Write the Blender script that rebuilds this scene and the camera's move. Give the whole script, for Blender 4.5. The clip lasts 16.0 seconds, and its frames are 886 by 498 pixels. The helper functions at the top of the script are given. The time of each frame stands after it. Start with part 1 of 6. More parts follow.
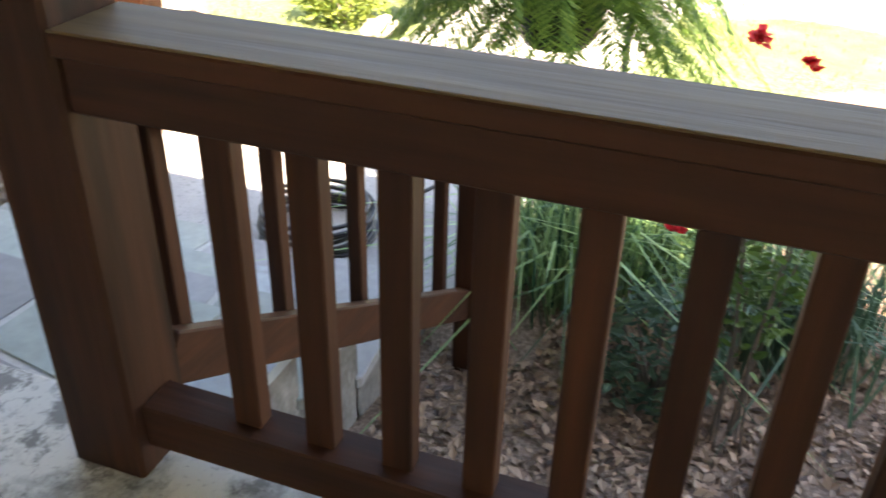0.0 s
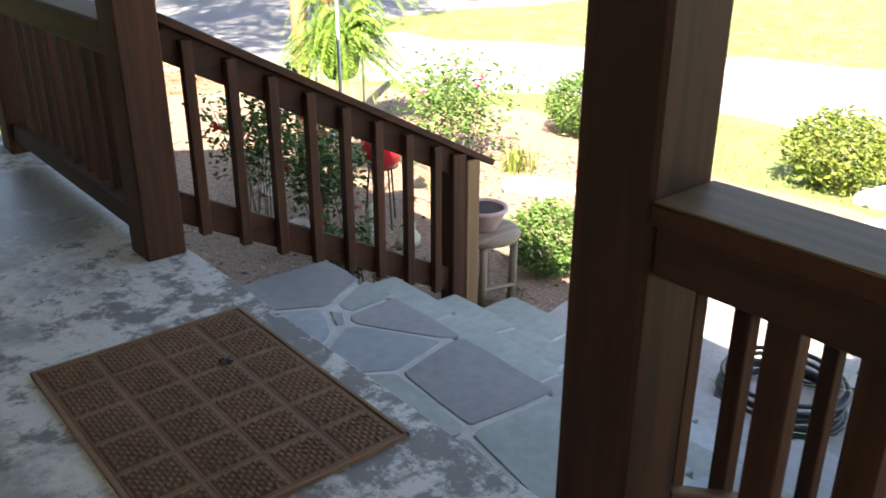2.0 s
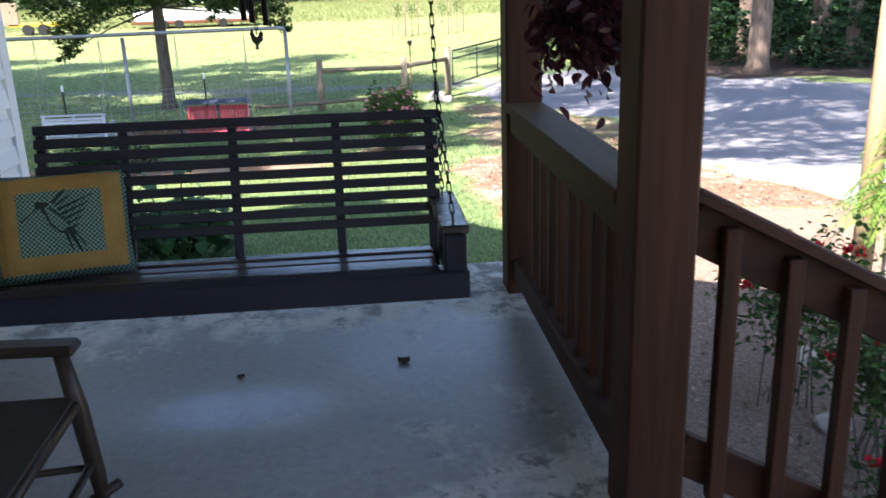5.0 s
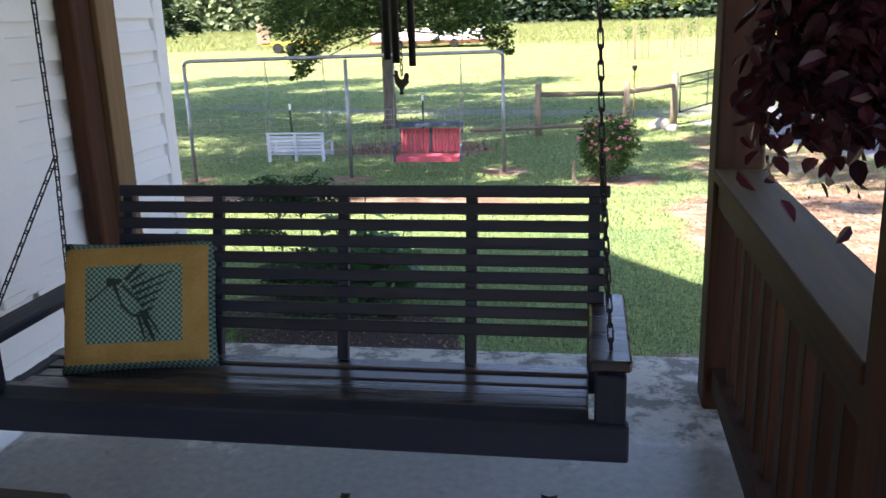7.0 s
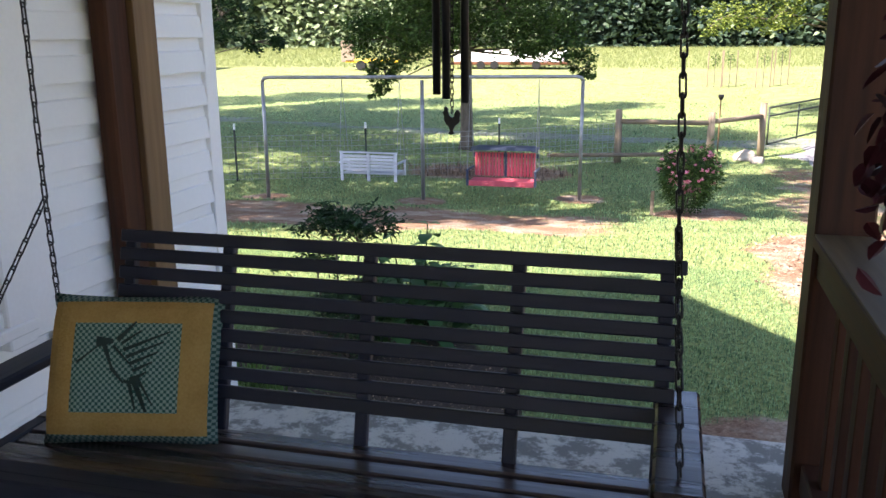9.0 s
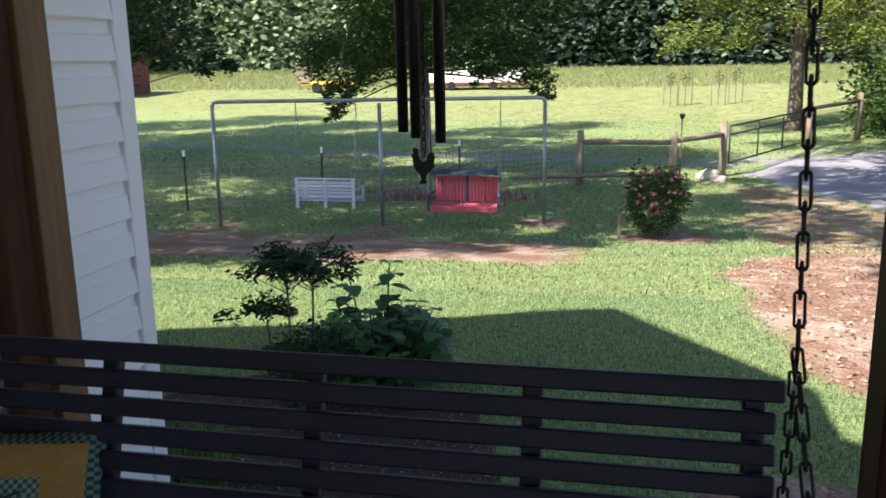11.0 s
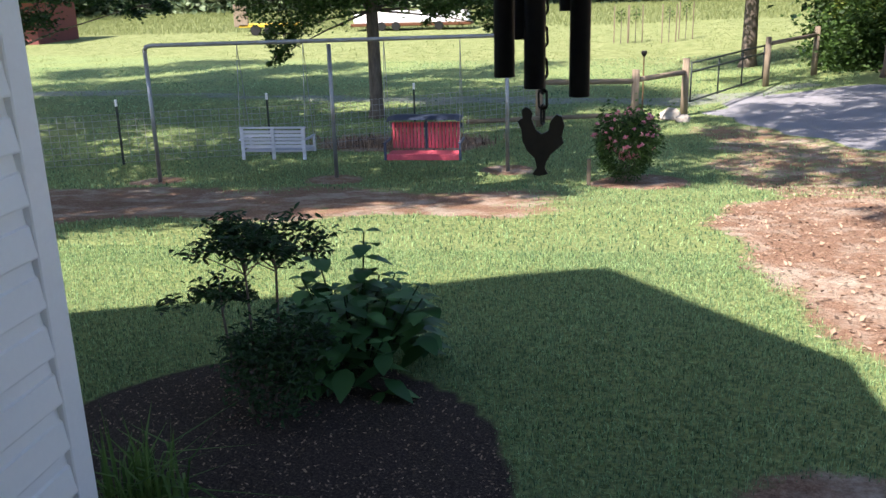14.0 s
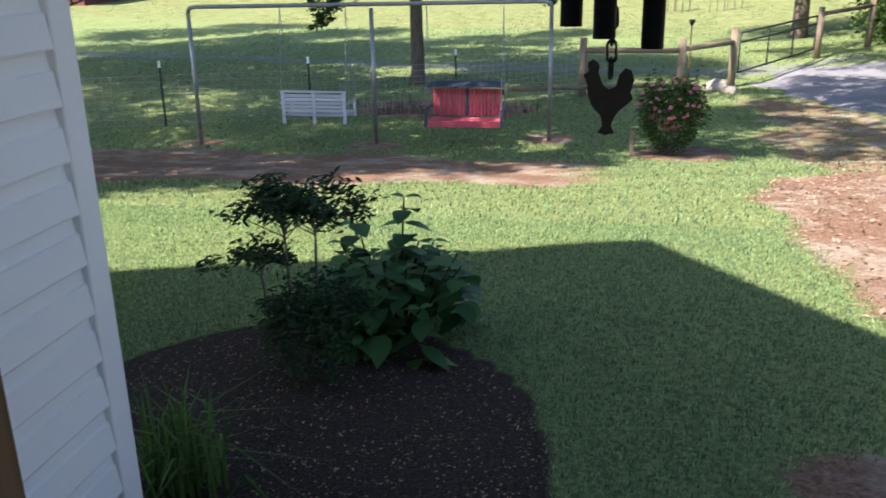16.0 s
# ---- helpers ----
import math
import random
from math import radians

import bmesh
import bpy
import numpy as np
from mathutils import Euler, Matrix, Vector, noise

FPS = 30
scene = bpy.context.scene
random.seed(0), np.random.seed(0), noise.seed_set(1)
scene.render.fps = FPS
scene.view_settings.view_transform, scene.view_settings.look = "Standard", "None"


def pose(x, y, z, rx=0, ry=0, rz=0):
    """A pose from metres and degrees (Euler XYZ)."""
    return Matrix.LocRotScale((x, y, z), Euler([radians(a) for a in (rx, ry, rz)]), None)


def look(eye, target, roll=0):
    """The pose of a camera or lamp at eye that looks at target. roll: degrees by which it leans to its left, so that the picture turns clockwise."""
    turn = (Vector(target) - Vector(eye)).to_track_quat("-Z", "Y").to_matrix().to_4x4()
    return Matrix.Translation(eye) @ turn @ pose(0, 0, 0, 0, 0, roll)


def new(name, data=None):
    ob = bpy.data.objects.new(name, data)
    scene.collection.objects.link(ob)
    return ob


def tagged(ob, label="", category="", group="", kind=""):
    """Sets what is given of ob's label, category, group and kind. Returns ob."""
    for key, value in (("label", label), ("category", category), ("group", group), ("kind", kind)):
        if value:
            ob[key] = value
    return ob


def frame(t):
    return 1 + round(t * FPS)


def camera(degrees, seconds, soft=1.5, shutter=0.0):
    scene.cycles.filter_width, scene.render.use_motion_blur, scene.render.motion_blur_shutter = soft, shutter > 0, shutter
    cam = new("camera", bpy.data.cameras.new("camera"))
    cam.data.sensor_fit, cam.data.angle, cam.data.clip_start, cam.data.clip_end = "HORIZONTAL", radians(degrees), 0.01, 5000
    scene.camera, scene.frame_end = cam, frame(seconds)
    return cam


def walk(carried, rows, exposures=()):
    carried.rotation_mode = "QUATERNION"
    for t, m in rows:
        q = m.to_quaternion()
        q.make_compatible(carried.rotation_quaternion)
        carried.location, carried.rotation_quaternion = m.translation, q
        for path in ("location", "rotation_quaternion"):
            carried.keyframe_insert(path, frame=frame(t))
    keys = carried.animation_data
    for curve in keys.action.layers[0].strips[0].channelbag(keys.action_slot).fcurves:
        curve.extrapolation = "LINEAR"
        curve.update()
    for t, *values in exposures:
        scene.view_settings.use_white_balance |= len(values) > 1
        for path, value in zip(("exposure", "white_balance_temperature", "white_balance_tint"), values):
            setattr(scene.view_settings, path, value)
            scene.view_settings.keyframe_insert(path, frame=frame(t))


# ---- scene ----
cam = camera(54.4, 16.0, shutter=0.3)
PATH = [
    (0, (-1.097, -3.224, 1.249), (0.512, -2.66, 0.203), 1.5),
    (0.2, (-1.111, -3.212, 1.248), (0.458, -2.532, 0.211), 1.3),
    (0.5, (-1.131, -3.194, 1.262), (0.366, -2.344, 0.245), 0.8),
    (1, (-1.186, -3.158, 1.278), (0.182, -2.046, 0.332), 0.4),
    (1.5, (-1.198, -3.104, 1.295), (0.045, -1.795, 0.434), 0.2),
    (2, (-1.216, -3.06, 1.32), (-0.042, -1.645, 0.533), 0.1),
    (2.5, (-1.194, -2.951, 1.336), (-0.085, -1.452, 0.612), -0.8),
    (3, (-1.154, -2.854, 1.359), (-0.159, -1.258, 0.677), -2.3),
    (3.5, (-1.056, -2.725, 1.367), (-0.226, -1.035, 0.692), -1.7),
    (4, (-0.904, -2.515, 1.378), (-0.325, -0.718, 0.716), -0.7),
    (4.5, (-0.841, -2.276, 1.375), (-0.513, -0.405, 0.75), -1.3),
    (5, (-0.808, -1.988, 1.384), (-0.639, -0.086, 0.791), -1.8),
    (7.3, (-0.554, -1.208, 1.423), (-0.959, 0.677, 0.891), -0.8),
    (7.5, (-0.516, -1.2, 1.431), (-0.975, 0.672, 0.897), -0.0),
    (8, (-0.462, -1.124, 1.428), (-1.011, 0.725, 0.898), 0.1),
    (8.5, (-0.509, -1.005, 1.431), (-1.051, 0.855, 0.932), -0.2),
    (8.7, (-0.551, -0.946, 1.435), (-1.069, 0.922, 0.942), -0.3),
    (10.8, (-0.729, -0.33, 1.409), (-1.174, 1.565, 0.951), -0.5),
    (11, (-0.776, -0.27, 1.426), (-1.182, 1.638, 0.982), -0.9),
    (11.5, (-0.872, -0.129, 1.423), (-1.193, 1.793, 0.97), -1.2),
    (12, (-0.915, -0.011, 1.403), (-1.236, 1.903, 0.92), -1.1),
    (12.5, (-0.936, 0.19, 1.394), (-1.263, 2.099, 0.897), -0.7),
    (13, (-0.975, 0.321, 1.368), (-1.292, 2.22, 0.827), -0.1),
    (13.5, (-1.091, 0.451, 1.354), (-1.379, 2.35, 0.795), -0.5),
    (14, (-1.172, 0.56, 1.355), (-1.454, 2.455, 0.782), -1.6),
    (14.5, (-1.2, 0.625, 1.342), (-1.457, 2.517, 0.745), -1.5),
    (15, (-1.21, 0.636, 1.339), (-1.431, 2.528, 0.729), -1.0),
    (15.5, (-1.211, 0.632, 1.343), (-1.449, 2.522, 0.734), -1.0),
    (16, (-1.2, 0.611, 1.331), (-1.564, 2.47, 0.69), -1.0),
]
walk(cam, [(t, look(eye, target, roll)) for t, eye, target, roll in PATH],
     exposures=[(0, 3.55, 7800, 17), (0.6, 3.65, 7900, 17), (1.0, 3.6, 8000, 17), (1.6, 3.15, 7450, 15), (2.4, 2.40, 7200, 16), (3.2, 1.72, 7150, 21), (3.8, 1.30, 7250, 24), (4.1, 1.38, 7150, 23), (4.5, 1.85, 6250, 20), (5, 2.36, 6100, 20), (7.4, 2.47, 6450, 24), (8.7, 2.44, 6450, 24), (11, 1.66, 6200, 20), (16, 1.60, 6200, 20)])

# ---- light ----
world = bpy.data.worlds.new("sky")
scene.world = world
world.use_nodes = True
wn, wl = world.node_tree.nodes, world.node_tree.links
sky = wn.new("ShaderNodeTexSky")
sky.sky_type, sky.sun_disc = "NISHITA", False
sky.sun_elevation, sky.sun_rotation = radians(50.6), radians(227)
wn["Background"].inputs[1].default_value = 0.105
wl.new(sky.outputs[0], wn["Background"].inputs[0])
sun = new("sun", bpy.data.lights.new("sun", "SUN"))
sun.data.energy, sun.data.angle, sun.data.color = 5.0, radians(0.55), (1.0, 0.91, 0.77)
sun.matrix_world = look((-12, -11.2, 20), (0, 0, 0))

# ---- helpers of this scene ----


def thing(name, at, label, category, group="", kind=""):
    ob = new(name)
    ob.location = at
    ob.empty_display_size = 0.1
    bpy.context.view_layer.update()
    return tagged(ob, label, category, group, kind)


def base_of(ob):
    p = Vector((0, 0, 0))
    while ob:
        p += ob.location
        ob = ob.parent
    return p


def part(name, bm, material, parent=None, label="", smooth=False):
    """One mesh object, its bmesh in world metres, under a thing or a part."""
    mesh = bpy.data.meshes.new(name)
    if parent:
        bmesh.ops.translate(bm, verts=bm.verts, vec=-base_of(parent))
    bm.to_mesh(mesh)
    bm.free()
    if smooth:
        mesh.polygons.foreach_set("use_smooth", [True] * len(mesh.polygons))
    mesh.materials.append(material)
    ob = new(name, mesh)
    if parent:
        ob.parent = parent
    return tagged(ob, label) if label else ob


def solid(name, verts, faces, material, parent=None, label="", smooth=False):
    """A mesh object from arrays in world metres."""
    mesh = bpy.data.meshes.new(name)
    v = np.asarray(verts, float)
    if parent:
        v = v - np.array(base_of(parent))
    mesh.from_pydata(v.tolist(), [], faces.tolist() if hasattr(faces, "tolist") else faces)
    if smooth:
        mesh.polygons.foreach_set("use_smooth", [True] * len(mesh.polygons))
    mesh.materials.append(material)
    ob = new(name, mesh)
    if parent:
        ob.parent = parent
    return tagged(ob, label) if label else ob


def box(x0, x1, y0, y1, z0, z1, bevel=0.004, bm=None, turn=None):
    bm = bm or bmesh.new()
    size = Matrix.Diagonal((x1 - x0, y1 - y0, z1 - z0, 1))
    m = Matrix.Translation(((x0 + x1) / 2, (y0 + y1) / 2, (z0 + z1) / 2))
    if turn:
        m = m @ turn
    vs = bmesh.ops.create_cube(bm, size=1.0, matrix=m @ size)["verts"]
    if bevel:
        es = list({e for v in vs for e in v.link_edges})
        bmesh.ops.bevel(bm, geom=es, offset=bevel, segments=1, affect="EDGES", profile=0.5)
    return bm


def beam(p, q, w, h, bevel=0.004, bm=None):
    """A board from p to q, w wide sideways and h high."""
    p, q = Vector(p), Vector(q)
    d = q - p
    yaw = math.atan2(d.y, d.x)
    pitch = math.atan2(d.z, math.hypot(d.x, d.y))
    m = Matrix.Translation((p + q) / 2) @ Euler((0, -pitch, yaw)).to_matrix().to_4x4() @ Matrix.Diagonal((d.length, w, h, 1))
    bm = bm or bmesh.new()
    vs = bmesh.ops.create_cube(bm, size=1.0, matrix=m)["verts"]
    if bevel:
        bmesh.ops.bevel(bm, geom=list({e for v in vs for e in v.link_edges}), offset=bevel, segments=1, affect="EDGES")
    return bm


def tube(points, radii, seg=8, bm=None, caps=True):
    bm = bm or bmesh.new()
    pts = [Vector(p) for p in points]
    rings = []
    for i, p in enumerate(pts):
        d = (pts[min(i + 1, len(pts) - 1)] - pts[max(i - 1, 0)]).normalized()
        side = d.cross(Vector((0, 0, 1)) if abs(d.z) < 0.9 else Vector((1, 0, 0))).normalized()
        up = side.cross(d)
        r = radii[i] if hasattr(radii, "__len__") else radii
        rings.append([bm.verts.new(p + r * (math.cos(a) * side + math.sin(a) * up)) for a in np.linspace(0, 2 * math.pi, seg, endpoint=False)])
    for a, b in zip(rings, rings[1:]):
        for k in range(seg):
            bm.faces.new((a[k], a[(k + 1) % seg], b[(k + 1) % seg], b[k]))
    if caps:
        bm.faces.new(rings[0][::-1])
        bm.faces.new(rings[-1])
    return bm


def lathe(x, y, profile, seg=20, bm=None):
    """profile: rows of radius and height, from the bottom."""
    bm = bm or bmesh.new()
    rings = [[bm.verts.new((x + r * math.cos(a), y + r * math.sin(a), z)) for a in np.linspace(0, 2 * math.pi, seg, endpoint=False)] for r, z in profile]
    for a, b in zip(rings, rings[1:]):
        for k in range(seg):
            bm.faces.new((a[k], a[(k + 1) % seg], b[(k + 1) % seg], b[k]))
    bm.faces.new(rings[0][::-1])
    bm.faces.new(rings[-1])
    return bm


def prism(points, z0, z1, bm=None, bevel=0.0):
    """An upright slab over a plan outline."""
    bm = bm or bmesh.new()
    lo = [bm.verts.new((x, y, z0)) for x, y in points]
    hi = [bm.verts.new((x, y, z1)) for x, y in points]
    n = len(points)
    top = bm.faces.new(hi)
    bm.faces.new(lo[::-1])
    for k in range(n):
        bm.faces.new((lo[k], lo[(k + 1) % n], hi[(k + 1) % n], hi[k]))
    if bevel:
        bmesh.ops.bevel(bm, geom=list(top.edges), offset=bevel, segments=1, affect="EDGES")
    bmesh.ops.recalc_face_normals(bm, faces=bm.faces)
    return bm


def foliage(name, points, size, material, parent=None, seed=1, aspect=0.5, droop=0.3, flat=0.5, label="", round_leaf=False):
    """Many small folded leaves, one at each point; round_leaf: a fuller outline for plants seen close."""
    rng = np.random.default_rng(seed)
    n = len(points)
    size = size * rng.uniform(0.6, 1.25, (n, 1))
    yaw = rng.uniform(0, 2 * np.pi, n)
    tip = np.stack([np.cos(yaw), np.sin(yaw), rng.normal(-droop, 0.45, n)], 1)
    tip /= np.linalg.norm(tip, axis=1)[:, None]
    up = rng.normal(0, 1 - flat, (n, 3)) + [0, 0, flat + 0.2]
    side = np.cross(tip, up)
    side /= np.linalg.norm(side, axis=1)[:, None] + 1e-9
    nor = np.cross(side, tip)
    p = np.asarray(points, float)

    def edge(u, w, lift):
        return p + tip * size * u + side * size * aspect * w + nor * size * lift

    if round_leaf:
        rim = [edge(0, 0, 0), edge(0.22, 0.40, 0.08), edge(0.55, 0.46, 0.08), edge(0.85, 0.22, 0.0), edge(1, 0, -0.08), edge(0.85, -0.22, 0.0), edge(0.55, -0.46, 0.08), edge(0.22, -0.40, 0.08)]
        v = np.stack(rim, 1).reshape(-1, 3)
        k = np.arange(n)[:, None] * 8
        f = np.stack([k + [0, 1, 2, 4], k + [2, 3, 4, 4], k + [0, 4, 6, 7], k + [4, 5, 6, 6]], 1).reshape(-1, 4)
        f = [tuple(q[:3]) if q[2] == q[3] else tuple(q) for q in f.tolist()]
        return solid(name, v, f, material, parent, label)
    v = np.stack([p, edge(0.45, 0.5, 0.1), edge(1, 0, 0), edge(0.45, -0.5, 0.1)], 1).reshape(-1, 3)
    k = np.arange(n)[:, None] * 4
    f = np.concatenate([k + [0, 1, 2], k + [0, 2, 3]])
    return solid(name, v, f, material, parent, label)


def blades(name, roots, height, width, material, parent=None, seed=1, lean=0.5, label="", bend=0.5):
    """Grass-like blades: a strip of two quads and a tip each."""
    rng = np.random.default_rng(seed)
    n = len(roots)
    h = height * rng.uniform(0.55, 1.2, (n, 1))
    yaw = rng.uniform(0, 2 * np.pi, n)
    out = np.stack([np.cos(yaw), np.sin(yaw), 0 * yaw], 1)
    side = np.stack([-np.sin(yaw), np.cos(yaw), 0 * yaw], 1) * width * 0.5
    ln = np.abs(rng.normal(0, lean, (n, 1)))
    z = np.array([0, 0, 1.0])
    p0 = np.asarray(roots, float)
    p1 = p0 + h * (0.55 * z + 0.25 * ln * out)
    p2 = p0 + h * ((1 - bend * np.minimum(ln, 1)) * z + ln * out)
    v = np.stack([p0 - side, p0 + side, p1 - side * 0.8, p1 + side * 0.8, p2], 1).reshape(-1, 3)
    k = np.arange(n)[:, None] * 5
    f = np.concatenate([k + [0, 1, 3], k + [0, 3, 2], k + [2, 3, 4]])
    return solid(name, v, f, material, parent, label)


def blob(centre, radii, n, seed, shell=0.55):
    rng = np.random.default_rng(seed)
    d = rng.normal(0, 1, (n, 3))
    d /= np.linalg.norm(d, axis=1)[:, None]
    r = rng.uniform(shell ** 3, 1, (n, 1)) ** (1 / 3)
    return np.asarray(centre) + d * r * np.asarray(radii)


# ---- materials ----


def surface(name, dark, light, scale=6.0, rough=0.7, bump=0.2, stretch=(1, 1, 1), fine=40.0, spot=None, metal=0.0, contrast=(0.3, 0.7), vary=0.0, spec=0.4):
    """Two noises, broad and fine, between two colours; spot: colour, scale and threshold of stains with a shape of their own."""
    m = bpy.data.materials.new(name)
    m.use_nodes = True
    nt = m.node_tree
    nd, ln = nt.nodes, nt.links
    bsdf = nd["Principled BSDF"]
    co, mp = nd.new("ShaderNodeTexCoord"), nd.new("ShaderNodeMapping")
    mp.inputs["Scale"].default_value = stretch
    ln.new(co.outputs["Object"], mp.inputs["Vector"])
    n1, n2 = nd.new("ShaderNodeTexNoise"), nd.new("ShaderNodeTexNoise")
    n1.inputs["Scale"].default_value, n1.inputs["Detail"].default_value = scale, 5
    n2.inputs["Scale"].default_value, n2.inputs["Detail"].default_value = fine, 4
    for n in (n1, n2):
        ln.new(mp.outputs[0], n.inputs["Vector"])
    mix = nd.new("ShaderNodeMath")
    mix.operation = "MULTIPLY_ADD"
    mix.inputs[1].default_value = 0.6
    half = nd.new("ShaderNodeMath")
    half.operation = "MULTIPLY"
    half.inputs[1].default_value = 0.4
    ln.new(n2.outputs[0], half.inputs[0])
    ln.new(n1.outputs[0], mix.inputs[0])
    ln.new(half.outputs[0], mix.inputs[2])
    ramp = nd.new("ShaderNodeValToRGB")
    ramp.color_ramp.elements[0].position, ramp.color_ramp.elements[1].position = contrast
    ramp.color_ramp.elements[0].color, ramp.color_ramp.elements[1].color = (*dark, 1), (*light, 1)
    ln.new(mix.outputs[0], ramp.inputs[0])
    colour = ramp.outputs[0]
    if spot:
        scol, sscale, edge = spot
        n3, r3, mx = nd.new("ShaderNodeTexNoise"), nd.new("ShaderNodeValToRGB"), nd.new("ShaderNodeMixRGB")
        n3.inputs["Scale"].default_value, n3.inputs["Detail"].default_value, n3.inputs["Roughness"].default_value = sscale, 8, 0.62
        ln.new(mp.outputs[0], n3.inputs["Vector"])
        r3.color_ramp.elements[0].position, r3.color_ramp.elements[1].position = edge, edge + 0.08
        ln.new(n3.outputs[0], r3.inputs[0])
        ln.new(r3.outputs[0], mx.inputs[0])
        ln.new(colour, mx.inputs[1])
        mx.inputs[2].default_value = (*scol, 1)
        colour = mx.outputs[0]
    if vary:
        info, hsv, ma = nd.new("ShaderNodeObjectInfo"), nd.new("ShaderNodeHueSaturation"), nd.new("ShaderNodeMath")
        geo, add = nd.new("ShaderNodeNewGeometry"), nd.new("ShaderNodeMath")
        ln.new(info.outputs["Random"], add.inputs[0])
        ln.new(geo.outputs["Random Per Island"], add.inputs[1])
        ma.operation, ma.inputs[1].default_value, ma.inputs[2].default_value = "MULTIPLY_ADD", vary, 1 - vary
        ln.new(add.outputs[0], ma.inputs[0])
        ln.new(ma.outputs[0], hsv.inputs["Value"])
        ln.new(colour, hsv.inputs["Color"])
        colour = hsv.outputs[0]
    ln.new(colour, bsdf.inputs["Base Color"])
    rr = nd.new("ShaderNodeMapRange")
    rr.inputs[3].default_value, rr.inputs[4].default_value = max(rough - 0.12, 0.03), min(rough + 0.12, 1)
    ln.new(n1.outputs[0], rr.inputs[0])
    ln.new(rr.outputs[0], bsdf.inputs["Roughness"])
    bsdf.inputs["Metallic"].default_value = metal
    bsdf.inputs["Specular IOR Level"].default_value = spec
    if bump:
        bp = nd.new("ShaderNodeBump")
        bp.inputs["Strength"].default_value, bp.inputs["Distance"].default_value = bump, 0.01
        ln.new(mix.outputs[0], bp.inputs["Height"])
        ln.new(bp.outputs[0], bsdf.inputs["Normal"])
    return m


def leafy(name, dark, light, through_light=0.35, rough=0.5):
    """Leaves that let some light through, each of its own shade."""
    m = bpy.data.materials.new(name)
    m.use_nodes = True
    nd, ln = m.node_tree.nodes, m.node_tree.links
    bsdf = nd["Principled BSDF"]
    geo, ramp = nd.new("ShaderNodeNewGeometry"), nd.new("ShaderNodeValToRGB")
    ramp.color_ramp.elements[0].color, ramp.color_ramp.elements[1].color = (*dark, 1), (*light, 1)
    ln.new(geo.outputs["Random Per Island"], ramp.inputs[0])
    ln.new(ramp.outputs[0], bsdf.inputs["Base Color"])
    bsdf.inputs["Roughness"].default_value = rough
    bsdf.inputs["Specular IOR Level"].default_value = 0.3
    tr, mix = nd.new("ShaderNodeBsdfTranslucent"), nd.new("ShaderNodeMixShader")
    ln.new(ramp.outputs[0], tr.inputs[0])
    mix.inputs[0].default_value = through_light
    ln.new(bsdf.outputs[0], mix.inputs[1])
    ln.new(tr.outputs[0], mix.inputs[2])
    ln.new(mix.outputs[0], nd["Material Output"].inputs[0])
    return m


def wood(name, dark, light, axis, rough=0.6, fine=30, bump=0.35, spot=None, spec=0.35):
    st = [9.0, 9.0, 9.0]
    st[axis] = 0.55
    return surface(name, dark, light, 1.6, rough, bump, tuple(st), fine / 6, spot=spot, contrast=(0.25, 0.75), vary=0.25, spec=spec)


STAIN_D, STAIN_L = (0.007, 0.0032, 0.0019), (0.082, 0.028, 0.0115)
STAIN = [wood("stained_wood_" + "xyz"[a], STAIN_D, STAIN_L, a, 0.62, spec=0.22) for a in range(3)]
# weathered cap top; the sheen on it is put into the lighter tan
CAP = wood("weathered_sheen_cap_wood", (0.060, 0.039, 0.019), (0.17, 0.113, 0.056), 1, 0.55, spec=0.14, spot=((0.035, 0.026, 0.02), 0.8, 0.62))
TAN = wood("tan_post_wood", (0.11, 0.06, 0.028), (0.27, 0.16, 0.075), 2, 0.6)
GREYWOOD = [wood("grey_fence_wood_" + "xyz"[a], (0.10, 0.075, 0.05), (0.30, 0.24, 0.17), a, 0.8) for a in range(3)]
NAVY = [wood("navy_painted_wood_" + "xyz"[a], (0.007, 0.008, 0.017), (0.021, 0.024, 0.044), a, 0.5, spec=0.35) for a in range(3)]
SEATWOOD = wood("worn_seat_wood", (0.020, 0.017, 0.019), (0.095, 0.072, 0.064), 0, 0.28, spec=0.7)


